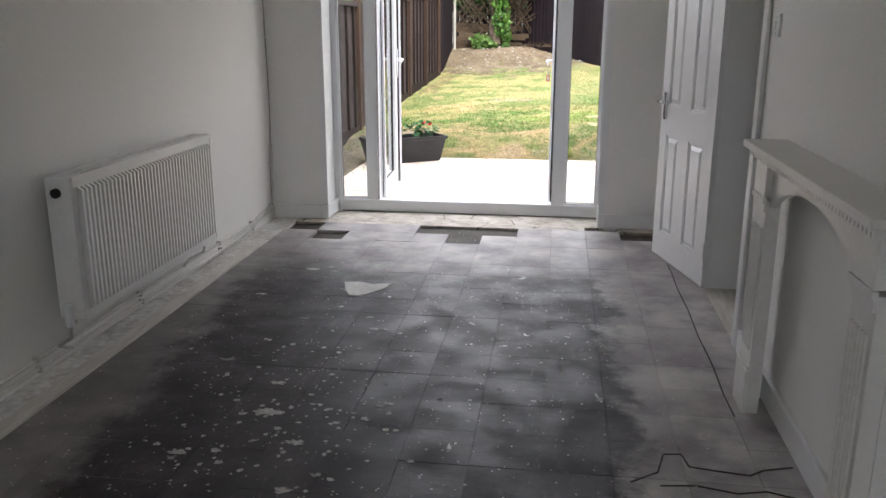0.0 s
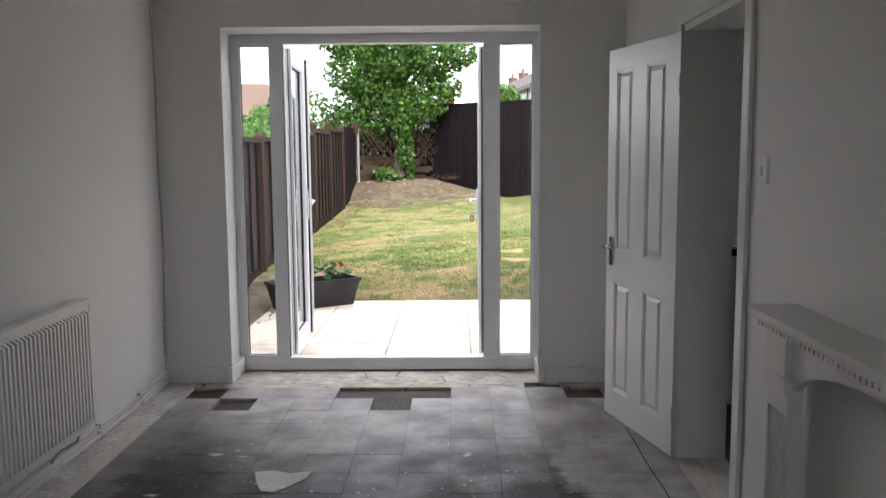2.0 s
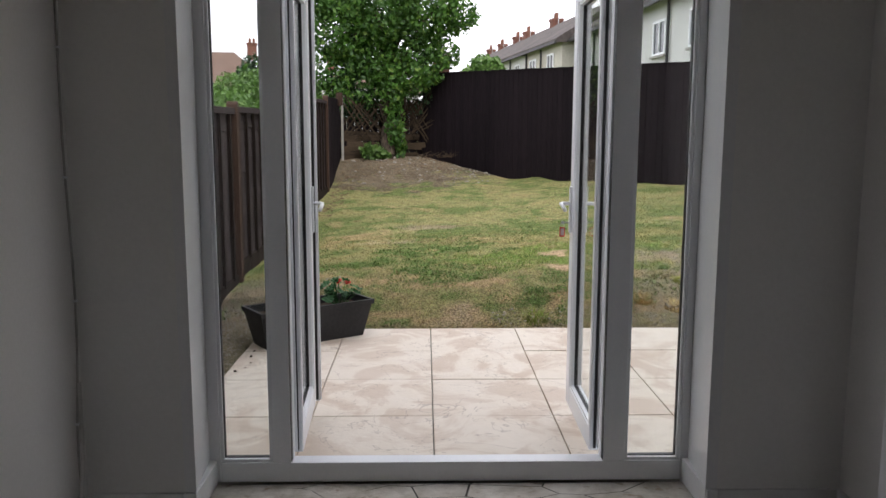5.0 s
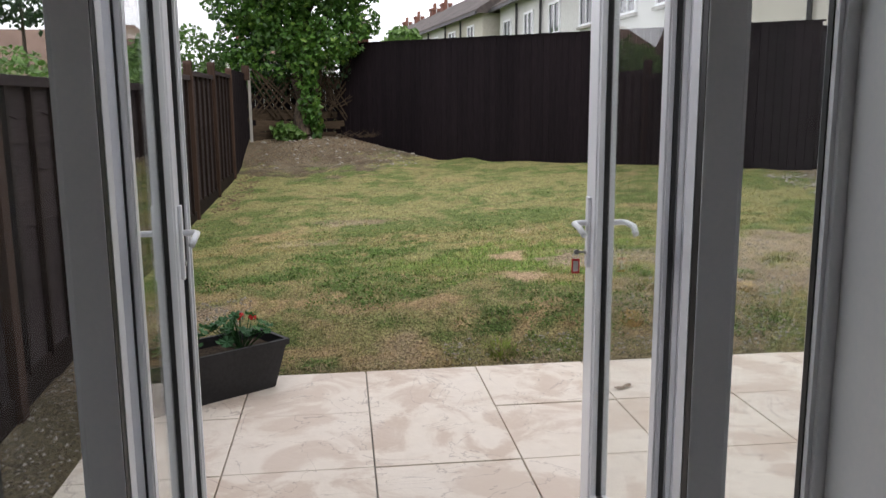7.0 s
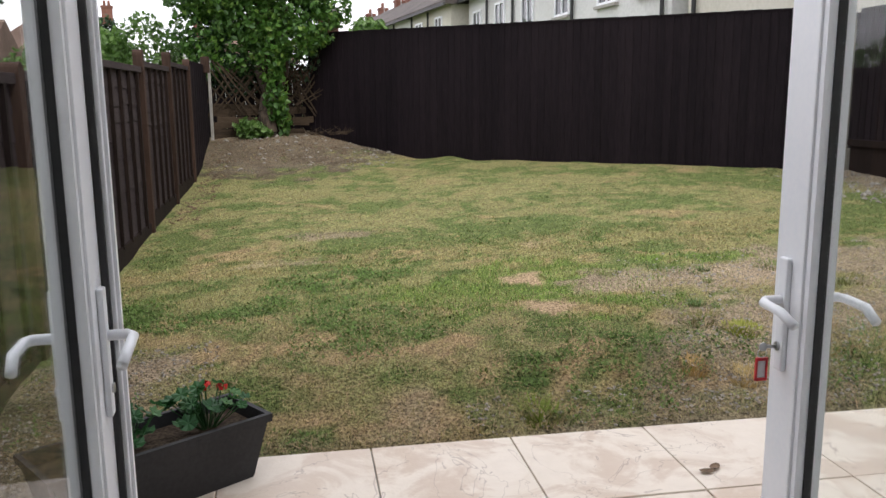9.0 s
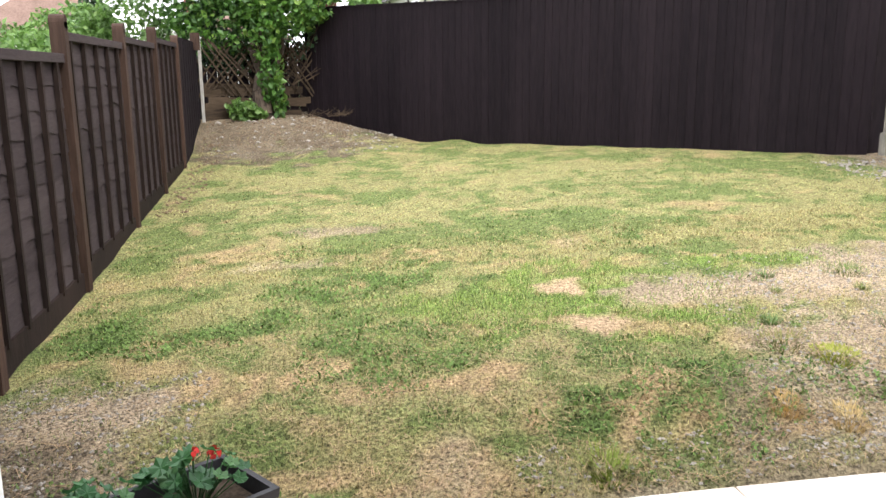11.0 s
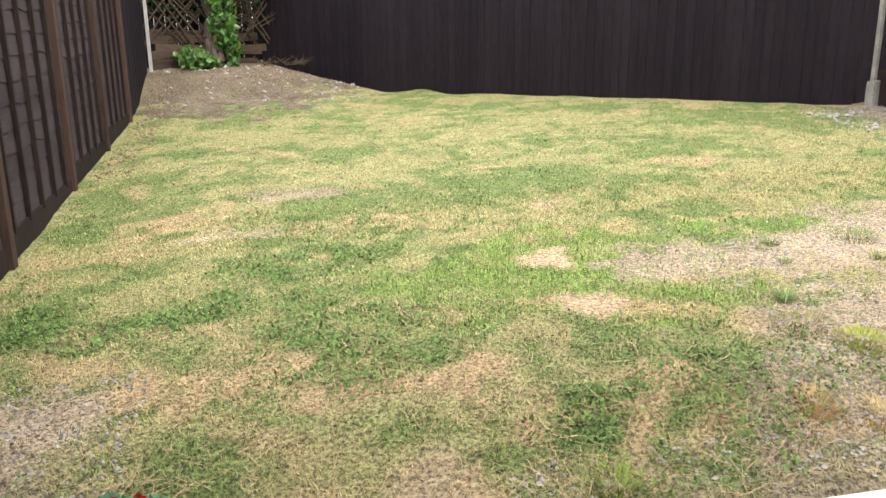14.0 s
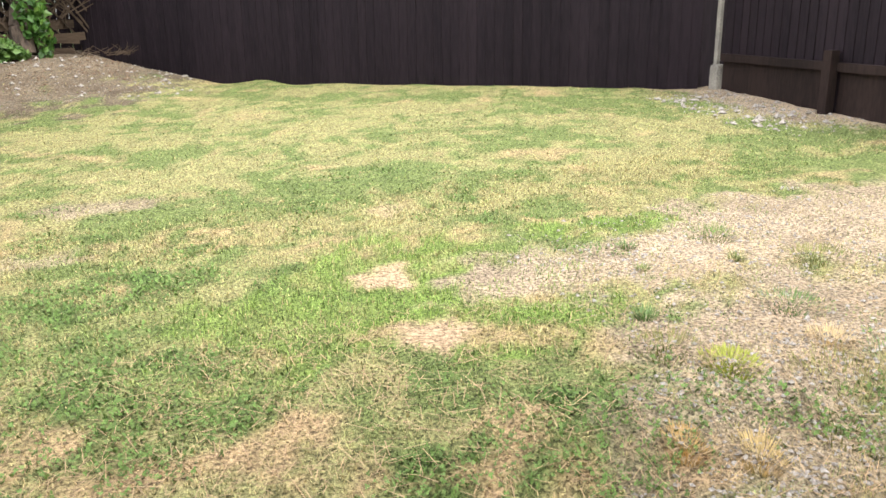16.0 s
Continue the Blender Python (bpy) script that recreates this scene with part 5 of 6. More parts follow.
tuft("dry_tuft", "small golden dry grass tuft", 1.73, 3.07, 260, 0.035, 0.075, (0.5, 0.34, 0.14), 41)
tuft("dry_tuft", "small golden dry grass tuft", 1.96, 2.98, 280, 0.035, 0.085, (0.54, 0.41, 0.18), 42)
tuft("dry_tuft", "pale dry grass tuft on bare soil", 2.62, 3.35, 200, 0.035, 0.09, (0.54, 0.42, 0.22), 48)
tuft("yellow_weed", "low yellow-green flowering weed", 2.14, 3.35, 420, 0.026, 0.11, (0.36, 0.39, 0.08), 43, 0.005)
for k, (x, y, n_, h_, w_) in enumerate(((2.10, 3.82, 110, 0.06, 0.045), (2.42, 4.3, 70, 0.04, 0.035), (3.24, 4.05, 260, 0.04, 0.16), (2.72, 3.66, 240, 0.035, 0.15), (3.05, 4.55, 160, 0.045, 0.13), (2.0, 3.55, 220, 0.04, 0.14), (2.55, 4.62, 90, 0.04, 0.05), (2.9, 4.2, 60, 0.035, 0.04), (2.43, 3.07, 420, 0.04, 0.24), (2.75, 3.1, 260, 0.04, 0.18))):
    tuft("green_tuft", "small green grass tuft on bare soil", x, y, n_, h_, w_, (0.15 + 0.04 * (k % 3), 0.23, 0.08), 50 + k, 0.0026)
tuft("green_tuft", "green weed clump by the paving edge", 0.85, 2.86, 160, 0.05, 0.10, (0.2, 0.26, 0.05), 47, 0.005)


# ---- patio ----
PX0, PY1, PP, PPY = -1.225, 2.705, 0.63, 0.637
patio = tagged(part("pavement", boxbm(PX0 - 0.005, PX0 + 0.005 + 7 * PP, 0.10, PY1 + 0.005, -0.14, -0.032), M_CONC), "cream riven sandstone patio paving", "patio", kind="structure")
slab_mesh = boxbm(-PP / 2 + 0.003, PP / 2 - 0.003, -PPY / 2 + 0.003, PPY / 2 - 0.003, -0.03, 0.0, bevel=0.004)
slab_ob = part("slab", slab_mesh, M_SLAB, patio)
rs = random.Random(9)
first = True
for i in range(7):
    for j in range(4):
        m_ = pose(PX0 + (i + 0.5) * PP, PY1 - (j + 0.5) * PPY, -0.012 + rs.uniform(-0.002, 0.002), rs.uniform(-0.15, 0.15), rs.uniform(-0.15, 0.15), rs.choice((0, 180)))
        if first:
            slab_ob.matrix_basis = m_
            first = False
        else:
            piece("slab", slab_ob.data, patio, m_)
for i, (x, y) in enumerate(((1.36, 2.20), (1.41, 2.23))):
    dl = thing("dead_leaf", "curled brown dead leaf on the paving", "leaf", pose(x, y, -0.008, 0, 0, 40 * i), "dead leaves")
    b = bmesh.new()
    bmesh.ops.create_grid(b, x_segments=4, y_segments=3, size=0.03)
    for v in b.verts:
        v.co.y *= 0.6 * (1 - (v.co.x / 0.036) ** 2) + 0.05
        v.co.z = 14 * v.co.y ** 2 + 9 * v.co.x ** 2 + 0.002
    ex = bmesh.ops.extrude_face_region(b, geom=b.faces[:])
    for v in ex["geom"]:
        if isinstance(v, bmesh.types.BMVert):
            v.co.z += 0.0015
    part("blade", b, M_DEADLEAF, dl)
rs = random.Random(21)
for i in range(9):
    cr = thing("soil_crumb", "dark soil crumb on the paving", "soil", pose(-1.08 + rs.uniform(-0.1, 0.12), 1.55 + rs.uniform(0, 0.55), -0.008), "soil crumbs")
    b = bmesh.new()
    bmesh.ops.create_icosphere(b, subdivisions=1, radius=rs.uniform(0.006, 0.018))
    for v in b.verts:
        v.co *= rs.uniform(0.6, 1.2)
        v.co.z = max(v.co.z * 0.6, -0.004)
    part("crumb", b, M_SOILPOT, cr)


# ---- planter with geraniums ----
def planter():
    ang = 35.0
    t_ = thing("planter", "long black plastic trough planter on the paving", "planter", pose(-0.825, 2.40, -0.012, 0, 0, ang))
    L0, L1, W0, W1, H = 0.375, 0.435, 0.12, 0.165, 0.265
    b = bmesh.new()

    def ringv(l, w, z):
        return [b.verts.new((sx * l, sy * w, z)) for sx, sy in ((-1, -1), (1, -1), (1, 1), (-1, 1))]
    rings = [ringv(L0, W0, 0), ringv(L1 - 0.008, W1 - 0.008, H - 0.035), ringv(L1, W1, H - 0.033), ringv(L1 + 0.003, W1 + 0.003, H), ringv(L1 - 0.018, W1 - 0.018, H), ringv(L1 - 0.03, W1 - 0.03, H - 0.06)]
    b.faces.new(rings[0][::-1])
    for p, q in zip(rings, rings[1:]):
        for k in range(4):
            b.faces.new((p[k], p[(k + 1) % 4], q[(k + 1) % 4], q[k]))
    bmesh.ops.bevel(b, geom=[e for e in b.edges if abs(e.verts[0].co.z - e.verts[1].co.z) > 0.1], offset=0.012, segments=2, affect='EDGES')
    part("trough", b, M_PLANTER, t_)
    part("soil", boxbm(-L1 + 0.032, L1 - 0.032, -W1 + 0.032, W1 - 0.032, H - 0.09, H - 0.05), M_SOILPOT, t_, "dark potting compost")
    for k, (px, sc) in enumerate(((-0.10, 1.0), (0.24, 1.1))):
        g = thing("geranium", "leafy geranium with red flowers in the planter" if k else "leafy green geranium in the planter", "plant", t_.matrix_basis @ pose(px, 0, H - 0.05), "geraniums")
        r = random.Random(60 + k)
        lv, lf = [], []
        for i in range(34):
            a, rad = r.random() * 6.28, (0.03 + 0.12 * r.random()) * sc
            h = (0.04 + 0.12 * r.random()) * sc * (1.3 - rad * 3)
            c = Vector((rad * math.cos(a), rad * math.sin(a) * 0.8, h + 0.02))
            part("stalk", addcyl(bmesh.new(), (c.x * 0.2, c.y * 0.2, 0), c, 0.0025, 0.002, 5), M_GERAN, g)
            up = Vector((c.x * 3 + r.uniform(-0.4, 0.4), c.y * 3 + r.uniform(-0.4, 0.4), 0.7)).normalized()
            e1 = up.orthogonal().normalized()
            e2 = up.cross(e1)
            s = (0.022 + 0.02 * r.random()) * sc
            k0 = len(lv)
            lv.append(tuple(c - up * 0.004))
            for j in range(12):
                th = 6.2832 * j / 12
                rr_ = s * (1.0 if j % 2 else 0.82)
                p = c + e1 * rr_ * math.cos(th) + e2 * rr_ * math.sin(th) + up * 0.006 * (1 if j % 2 else -0.6)
                lv.append(tuple(p))
            lf += [(k0, k0 + 1 + j, k0 + 1 + (j + 1) % 12) for j in range(12)]
        o = new("foliage", mesh_from("foliage", lv, lf, M_GERAN))
        o.parent = g
        if k:
            for hx, hy, hz in ((0.0, 0.0, 0.175), (0.06, -0.02, 0.165)):
                b = bmesh.new()
                addcyl(b, (hx * 0.3, hy, 0.02), (hx, hy, hz), 0.003, 0.002, 6)
                part("flower_stalk", b, M_GERAN, g)
                b = bmesh.new()
                for i in range(11):
                    a = r.random() * 6.28
                    e = Vector((math.cos(a), math.sin(a), r.uniform(-0.3, 0.9))).normalized()
                    c = Vector((hx, hy, hz)) + e * 0.022
                    s1 = e.orthogonal().normalized() * 0.012
                    s2 = e.cross(s1).normalized() * 0.010
                    b.faces.new([b.verts.new(c + q) for q in (s1, s2, -s1, -s2)])
                    b.faces.new([b.verts.new(c + q - e * 0.004) for q in (s1 * 0.9, -s2 * 0.9, -s1 * 0.9, s2 * 0.9)])
                part("flower", b, M_RED, g, "bright red flower head")


planter()


# ---- left lap-panel fence ----
def lap_panel(parent, y0, y1, zb, zt, x):
    """Horizontal waney boards behind vertical battens."""
    n = 10
    hb = (zt - zb - 0.2) / n
    for i in range(n):
        z = zb + 0.16 + i * hb
        b = bmesh.new()
        k = 14
        va = []
        for j in range(k + 1):
            y = y0 + (y1 - y0) * j / k
            wv = 0.010 * math.sin(j * 1.3 + i * 2.1 + y0 * 3) + 0.006 * math.sin(j * 2.9 + i)
            va.append([b.verts.new(c) for c in ((x + 0.012, y, z + wv - 0.02), (x + 0.002, y, z + hb + 0.015), (x - 0.008, y, z + hb + 0.015), (x + 0.002, y, z + wv - 0.02))])
        for a, c in zip(va, va[1:]):
            for q in range(4):
                b.faces.new((a[q], c[q], c[(q + 1) % 4], a[(q + 1) % 4]))
        part("lap_board", b, M_LAP, parent)
    part("top_rail", boxbm(x - 0.015, x + 0.042, y0, y1, zt - 0.055, zt, bevel=0.004), M_LAP, parent)
    part("gravel_board", boxbm(x - 0.01, x + 0.030, y0, y1, zb - 0.12, zb + 0.15), M_BATTEN, parent)
    nb = 5
    for i in range(nb):
        y = y0 + (y1 - y0) * (i + 0.5) / nb
        part("batten", boxbm(x + 0.012, x + 0.040, y - 0.016, y + 0.016, zb + 0.13, zt - 0.05), M_BATTEN, parent)


def fence_x(y):
    return -1.665 - 0.009 * (y - 4)


PY = (0.35, 2.15, 3.92, 5.66, 7.60, 9.40, 11.25)
TOP = (1.62, 1.64, 1.66, 1.80, 1.86, 1.93)
fence = thing("lap_fence", "dark brown stained lap-panel garden fence", "fence", pose(0, 0, 0))
for i, (y0, y1) in enumerate(zip(PY, PY[1:])):
    x = fence_x((y0 + y1) / 2)
    zb = float(terrain(-1.65, (y0 + y1) / 2))
    lap_panel(fence, y0 + 0.045, y1 - 0.045, zb, TOP[i], x - 0.02)
for i, y in enumerate(PY):
    x = fence_x(y)
    zt = max(TOP[min(i, 5)], TOP[max(i - 1, 0)]) + (0.10 if i >= 3 else 0.04)
    b = boxbm(x - 0.045, x + 0.045, y - 0.045, y + 0.045, float(terrain(-1.6, y)) - 0.2, zt - 0.045, bevel=0.005)
    addcyl(b, (x - 0.045, y, zt - 0.046), (x + 0.045, y, zt - 0.046), 0.044, seg=16)
    part("post", b, M_POST, fence)
# black panel and concrete post at the end
b = bmesh.new()
ef = thing("end_fence", "black stained end fence panel with concrete post", "fence", pose(0, 0, 0))
for i in range(17):
    y = 11.30 + i * 0.128
    part("board", boxbm(-1.735, -1.715 + 0.004 * (i % 2), y, y + 0.132, float(terrain(-1.6, y)) - 0.1, 2.02), M_DARKBOARD, ef)
part("concrete_post", boxbm(-1.69, -1.645, 13.50, 13.55, 0.5, 2.05, bevel=0.006), M_CONC, ef, "pale grey concrete post")
addcyl(b, (-1.69, 13.2, 1.9), (-1.69, 13.2, 2.15), 0.07, seg=12)
part("post_cap", b, M_POST, ef)


# ---- dark close-board fence ----
FA, FB = Vector((-0.05, 14.6, 0)), Vector((6.35, 8.82, 0))
fd = (FB - FA).normalized()
fang = math.degrees(math.atan2(fd.y, fd.x))
flen = (FB - FA).length
cbf = thing("closeboard_fence", "tall almost black close-board timber fence", "fence", pose(FA.x, FA.y, 0, 0, 0, fang))
nb = int(flen / 0.113)
bmb = bmesh.new()
vs = [bmb.verts.new(c) for c in ((0, -0.012, 0), (0.135, -0.022, 0), (0.135, 0.0, 0), (0, 0.0, 0), (0, -0.012, 1), (0.135, -0.022, 1), (0.135, 0.0, 1), (0, 0.0, 1))]
for q in ((0, 1, 5, 4), (1, 2, 6, 5), (2, 3, 7, 6), (3, 0, 4, 7), (4, 5, 6, 7)):
    bmb.faces.new([vs[k] for k in q])
fb_ob = part("board", bmb, M_DARKBOARD, cbf)
rb = random.Random(17)
for i in range(nb):
    s = i * 0.113
    p = FA + fd * s
    zb = min(float(terrain(p.x, p.y)), 1.0) - 0.12
    zt = 2.62 - 0.07 * s / flen + rb.uniform(-0.004, 0.004)
    m_ = pose(s, rb.uniform(-0.002, 0.002), zb) @ Matrix.Diagonal((1, 1, zt - zb, 1))
    if i == 0:
        fb_ob.matrix_basis = m_
    else:
        piece("board", fb_ob.data, cbf, m_)
for z in (0.95, 1.6, 2.3):
    part("rail", boxbm(0, flen, 0.0, 0.05, z, z + 0.08), M_DARKBOARD, cbf)
part("capping", boxbm(0, flen, -0.03, 0.03, 2.595, 2.615, m=Matrix.Rotation(math.atan(0.07 / flen), 4, 'Y')), M_DARKBOARD, cbf)
for s in (0.1, 2.9, 5.8, flen - 0.1):
    part("post", boxbm(s - 0.05, s + 0.05, 0.05, 0.15, 0.3, 2.5), M_DARKBOARD, cbf)

# right boundary fence, nearer
rf = thing("side_fence", "dark brown side fence with rails and posts", "fence", pose(6.62, 8.75, 0, 0, 0, -92))
for i in range(72):
    s = 0.12 + i * 0.118
    piece("board", fb_ob.data, rf, pose(s, -0.10, 0.75 if s < 1.65 else 0.45) @ Matrix.Diagonal((1, 1, 1.75, 1)))
for s0 in (0.1, 1.75, 3.5, 5.2, 6.9):
    if s0 > 1:
        part("post", boxbm(s0 - 0.05, s0 + 0.05, -0.26, -0.16, 0.2, 1.05 if s0 == 1.75 else 2.3, bevel=0.006), M_BATTEN, rf)
    part("rail", boxbm(s0 + 0.05, s0 + 1.6, -0.18, -0.12, 0.86, 0.94), M_BATTEN, rf)
    part("gravel_board", boxbm(s0 + 0.05, s0 + 1.6, -0.13, -0.10, 0.2, 0.86), M_BATTEN, rf)
part("corner_board", boxbm(-0.20, -0.16, -0.33, 0.25, 0.2, 2.48), M_DARKBOARD, rf)
cp = thing("corner_post", "pale grey concrete corner post", "post", pose(6.47, 8.70, 0.3))
part("shaft", boxbm(-0.02, 0.02, -0.03, 0.03, 0.3, 2.1, bevel=0.006), M_OLDCONC, cp)
part("footing", boxbm(-0.05, 0.09, -0.08, 0.06, 0.0, 0.52, bevel=0.04), M_OLDCONC, cp)


# ---- old boundary between the fences, with ivy-clad trunk ----
ob_ = thing("old_trellis_fence", "broken weathered boards with leaning trellis", "fence", pose(-1.62, 13.75, 0, 0, 0, 22))
ro = random.Random(31)
for i in range(6):
    x0 = ro.uniform(-0.1, 0.15)
    part("board", boxbm(x0, 1.75 + ro.uniform(-0.2, 0.1), -0.012 * (i % 2), 0.012, 0, 0.11, m=pose(0, 0.02 * i, 0.78 + i * 0.105, ro.uniform(-6, 6), ro.uniform(-3, 3), 0)), M_OLDWOOD, ob_)
for i in range(15):
    for s in (-1, 1):
        b = boxbm(-0.012, 0.012, -0.005, 0.005, -0.55, 0.55, m=pose(0.05 + i * 0.12, 0.05 + 0.012 * s, 1.62 + ro.uniform(-0.05, 0.05), 0, s * 40 + ro.uniform(-8, 8), 0))
        part("lath", b, M_OLDWOOD, ob_)
wl = thing("garden_back_wall", "dark backing boards behind the trellis", "fence", pose(-2.2, 14.7, 0, 0, 0, 8))
for i in range(16):
    part("board", boxbm(i * 0.17, i * 0.17 + 0.165, 0, 0.02, 0.5, 2.0), M_DARKBOARD, wl)


def limb(b, p, q, r0, r1, seed, n=6, wob=0.12):
    r = random.Random(seed)
    p, q = Vector(p), Vector(q)
    pts = [p.lerp(q, i / n) + Vector((r.uniform(-wob, wob), r.uniform(-wob, wob), 0)) * (0 if i in (0, n) else 1) for i in range(n + 1)]
    for i in range(n):
        addcyl(b, pts[i], pts[i + 1] + (pts[i + 1] - pts[i]) * 0.05, r0 + (r1 - r0) * i / n, r0 + (r1 - r0) * (i + 1) / n, 9)
    return pts[-1]


tree = thing("tree", "leafy green tree with ivy over its trunk", "tree", pose(-0.75, 14.15, 0.75))
b = bmesh.new()
limb(b, (-0.1, -0.1, -0.2), (0.05, 0, 1.9), 0.15, 0.11, 1)
limb(b, (0.15, 0.0, -0.2), (0.3, 0.1, 1.9), 0.08, 0.06, 12)
part("trunk", b, M_BARK, tree)
for k, q in enumerate(((-1.2, 0.1, 3.2), (-0.5, -0.3, 3.9), (0.4, 0.3, 4.2), (1.1, -0.1, 3.3), (0.2, 0.7, 3.0))):
    b = bmesh.new()
    limb(b, (0.05, 0, 1.8), q, 0.07, 0.02, 40 + k)
    part("limb", b, M_BARK, tree)
crown("crown", tree, [(-0.9, 0, 2.7, 0.75, 0.7, 0.75), (-0.2, -0.2, 3.2, 0.9, 0.8, 0.9), (0.7, 0, 3.1, 0.8, 0.7, 0.75), (1.35, 0, 3.0, 0.5, 0.5, 0.4), (-1.2, 0, 3.5, 0.65, 0.7, 0.7), (0.3, 0.1, 4.2, 1.3, 0.9, 0.8),
                      (-0.3, -0.1, 2.1, 0.6, 0.5, 0.5), (0.6, -0.1, 2.0, 0.6, 0.5, 0.55), (-0.55, -0.1, 1.6, 0.55, 0.35, 0.5), (0.2, -0.15, 1.75, 0.6, 0.35, 0.45), (-1.0, 0, 1.5, 0.35, 0.3, 0.4), (-1.1, 0.1, 1.9, 0.5, 0.4, 0.45), (1.1, 0.0, 2.25, 0.35, 0.4, 0.35), (-0.6, 0.3, 4.6, 0.9, 0.8, 0.7)], 27000, 0.092, M_LEAF, 3)
crown("ivy", tree, [(0.05, -0.2, 1.5, 0.26, 0.22, 0.5), (0.12, -0.2, 0.85, 0.20, 0.18, 0.5), (0.25, -0.2, 0.35, 0.12, 0.16, 0.28)], 800, 0.10, M_LEAF, 4, droop=1.0)
# darker leaves stand in for the shade within the crown and behind the trellis
crown("inner_foliage", tree, [(-0.55, -0.12, 1.5, 0.6, 0.15, 0.45), (-0.6, 0.35, 1.5, 0.9, 0.25, 0.7), (0.4, 0.4, 1.6, 0.7, 0.25, 0.6), (0.0, 0.4, 2.4, 1.2, 0.3, 0.7)], 5000, 0.085, M_FIR_AND_SHADE, 5)
bs = thing("ground_shrub", "small bright green bush at the tree's foot", "shrub", pose(-1.08, 13.72, 0.82))
crown("foliage", bs, [(0, 0, 0.16, 0.24, 0.22, 0.2), (0.22, 0.1, 0.1, 0.15, 0.15, 0.12)], 420, 0.085, M_SHRUB, 6, shell=0.2)
part("stem", addcyl(bmesh.new(), (0, 0, -0.1), (0, 0, 0.2), 0.012, 0.006), M_BARK, bs)
# dead twigs heaped at the fence foot
tw = thing("twig_heap", "tangle of dead twigs and dry leaves", "twigs", pose(0.25, 13.7, 0.86))
b = bmesh.new()
rt = random.Random(77)
for i in range(46):
    p = Vector((rt.uniform(-0.35, 0.35), rt.uniform(-0.25, 0.25), rt.uniform(0, 0.05)))
    a = rt.random() * 6.28
    addcyl(b, p, p + Vector((math.cos(a) * 0.2, math.sin(a) * 0.12, rt.uniform(0, 0.14))), 0.006, 0.003, 5)
part("twigs", b, M_OLDWOOD, tw)
ch = thing("hanging_branches", "dead crossing branches against the fence", "branches", pose(-0.35, 14.25, 0.9))
for i in range(26):
    p = Vector((rt.uniform(-0.1, 0.35), rt.uniform(-0.1, 0.2), rt.uniform(0.3, 1.1)))
    a = rt.uniform(-1.2, 1.2)
    part("branch", addcyl(bmesh.new(), p, p + Vector((math.sin(a) * 0.5, 0, math.cos(a) * 0.5)), 0.010, 0.005, 5), M_OLDWOOD, ch)

def bush(name, label, x, y, z, blobs, n, size, material, seed, h=1.0):
    t_ = thing(name, label, "tree" if "tree" in name else "shrub", pose(x, y, z))
    b = bmesh.new()
    limb(b, (0, 0, -0.3), (0, 0, h), 0.07, 0.04, seed)
    part("trunk", b, M_BARK, t_)
    crown("crown", t_, blobs, n, size, material, seed)


bush("shrub", "bright green shrub beyond the fence", -3.1, 15.8, 0.6, [(0, 0, 1.6, 0.7, 0.6, 0.8), (0.6, 0.2, 1.4, 0.5, 0.5, 0.6), (-0.7, 0, 1.5, 0.6, 0.5, 0.7)], 3200, 0.10, M_SHRUB, 81, 1.4)
bush("shrub", "bright green shrub beyond the fence", -4.4, 17.0, 0.6, [(0, 0, 1.6, 0.9, 0.6, 0.6), (-1.0, 0.2, 1.4, 0.8, 0.5, 0.5)], 2600, 0.11, M_SHRUB, 82, 1.4)
bush("shrub", "light green hedge plant beyond the fence", -5.2, 11.5, 0.3, [(0, 0, 1.5, 0.9, 0.8, 0.6), (1.3, 1.5, 1.4, 0.8, 0.8, 0.5), (-0.8, -1.6, 1.4, 0.8, 0.8, 0.5)], 3600, 0.09, M_SHRUB, 83, 1.3)
bush("conifer_tree", "dark rounded conifer in the next garden", -8.1, 36.0, 0.2, [(0, 0, 2.6, 1.0, 1.0, 1.6), (0.1, 0, 3.7, 0.6, 0.6, 0.9)], 3200, 0.2, M_FIR_AND_SHADE, 84, 3)
bush("background_tree", "tall dark tree in a far garden", -8.4, 22.0, 0.4, [(0, 0, 4.3, 1.1, 1.1, 1.2), (-0.9, 0, 5.0, 1.0, 1.0, 1.0), (0.5, 0.4, 5.6, 0.9, 0.9, 0.8), (-2.2, 0.4, 4.6, 0.9, 0.9, 1.1)], 3600, 0.16, M_FIR_AND_SHADE, 85, 4)
bush("background_tree", "small feathery tree behind the dark fence", 3.0, 38.0, 0.4, [(0, 0, 3.8, 0.9, 0.9, 0.8), (0.9, 0, 3.4, 0.7, 0.7, 0.5), (-0.8, 0, 3.5, 0.6, 0.6, 0.5)], 2000, 0.22, M_SHRUB, 86, 3.2)
bp = thing("brick_pier", "dark brick pier behind the fence", "pier", pose(0.35, 15.3, 0.5))
part("shaft", boxbm(-0.18, 0.18, -0.18, 0.18, 0, 2.55), M_CHIM, bp)
part("cap", boxbm(-0.21, 0.21, -0.21, 0.21, 2.55, 2.62), M_CONC, bp)


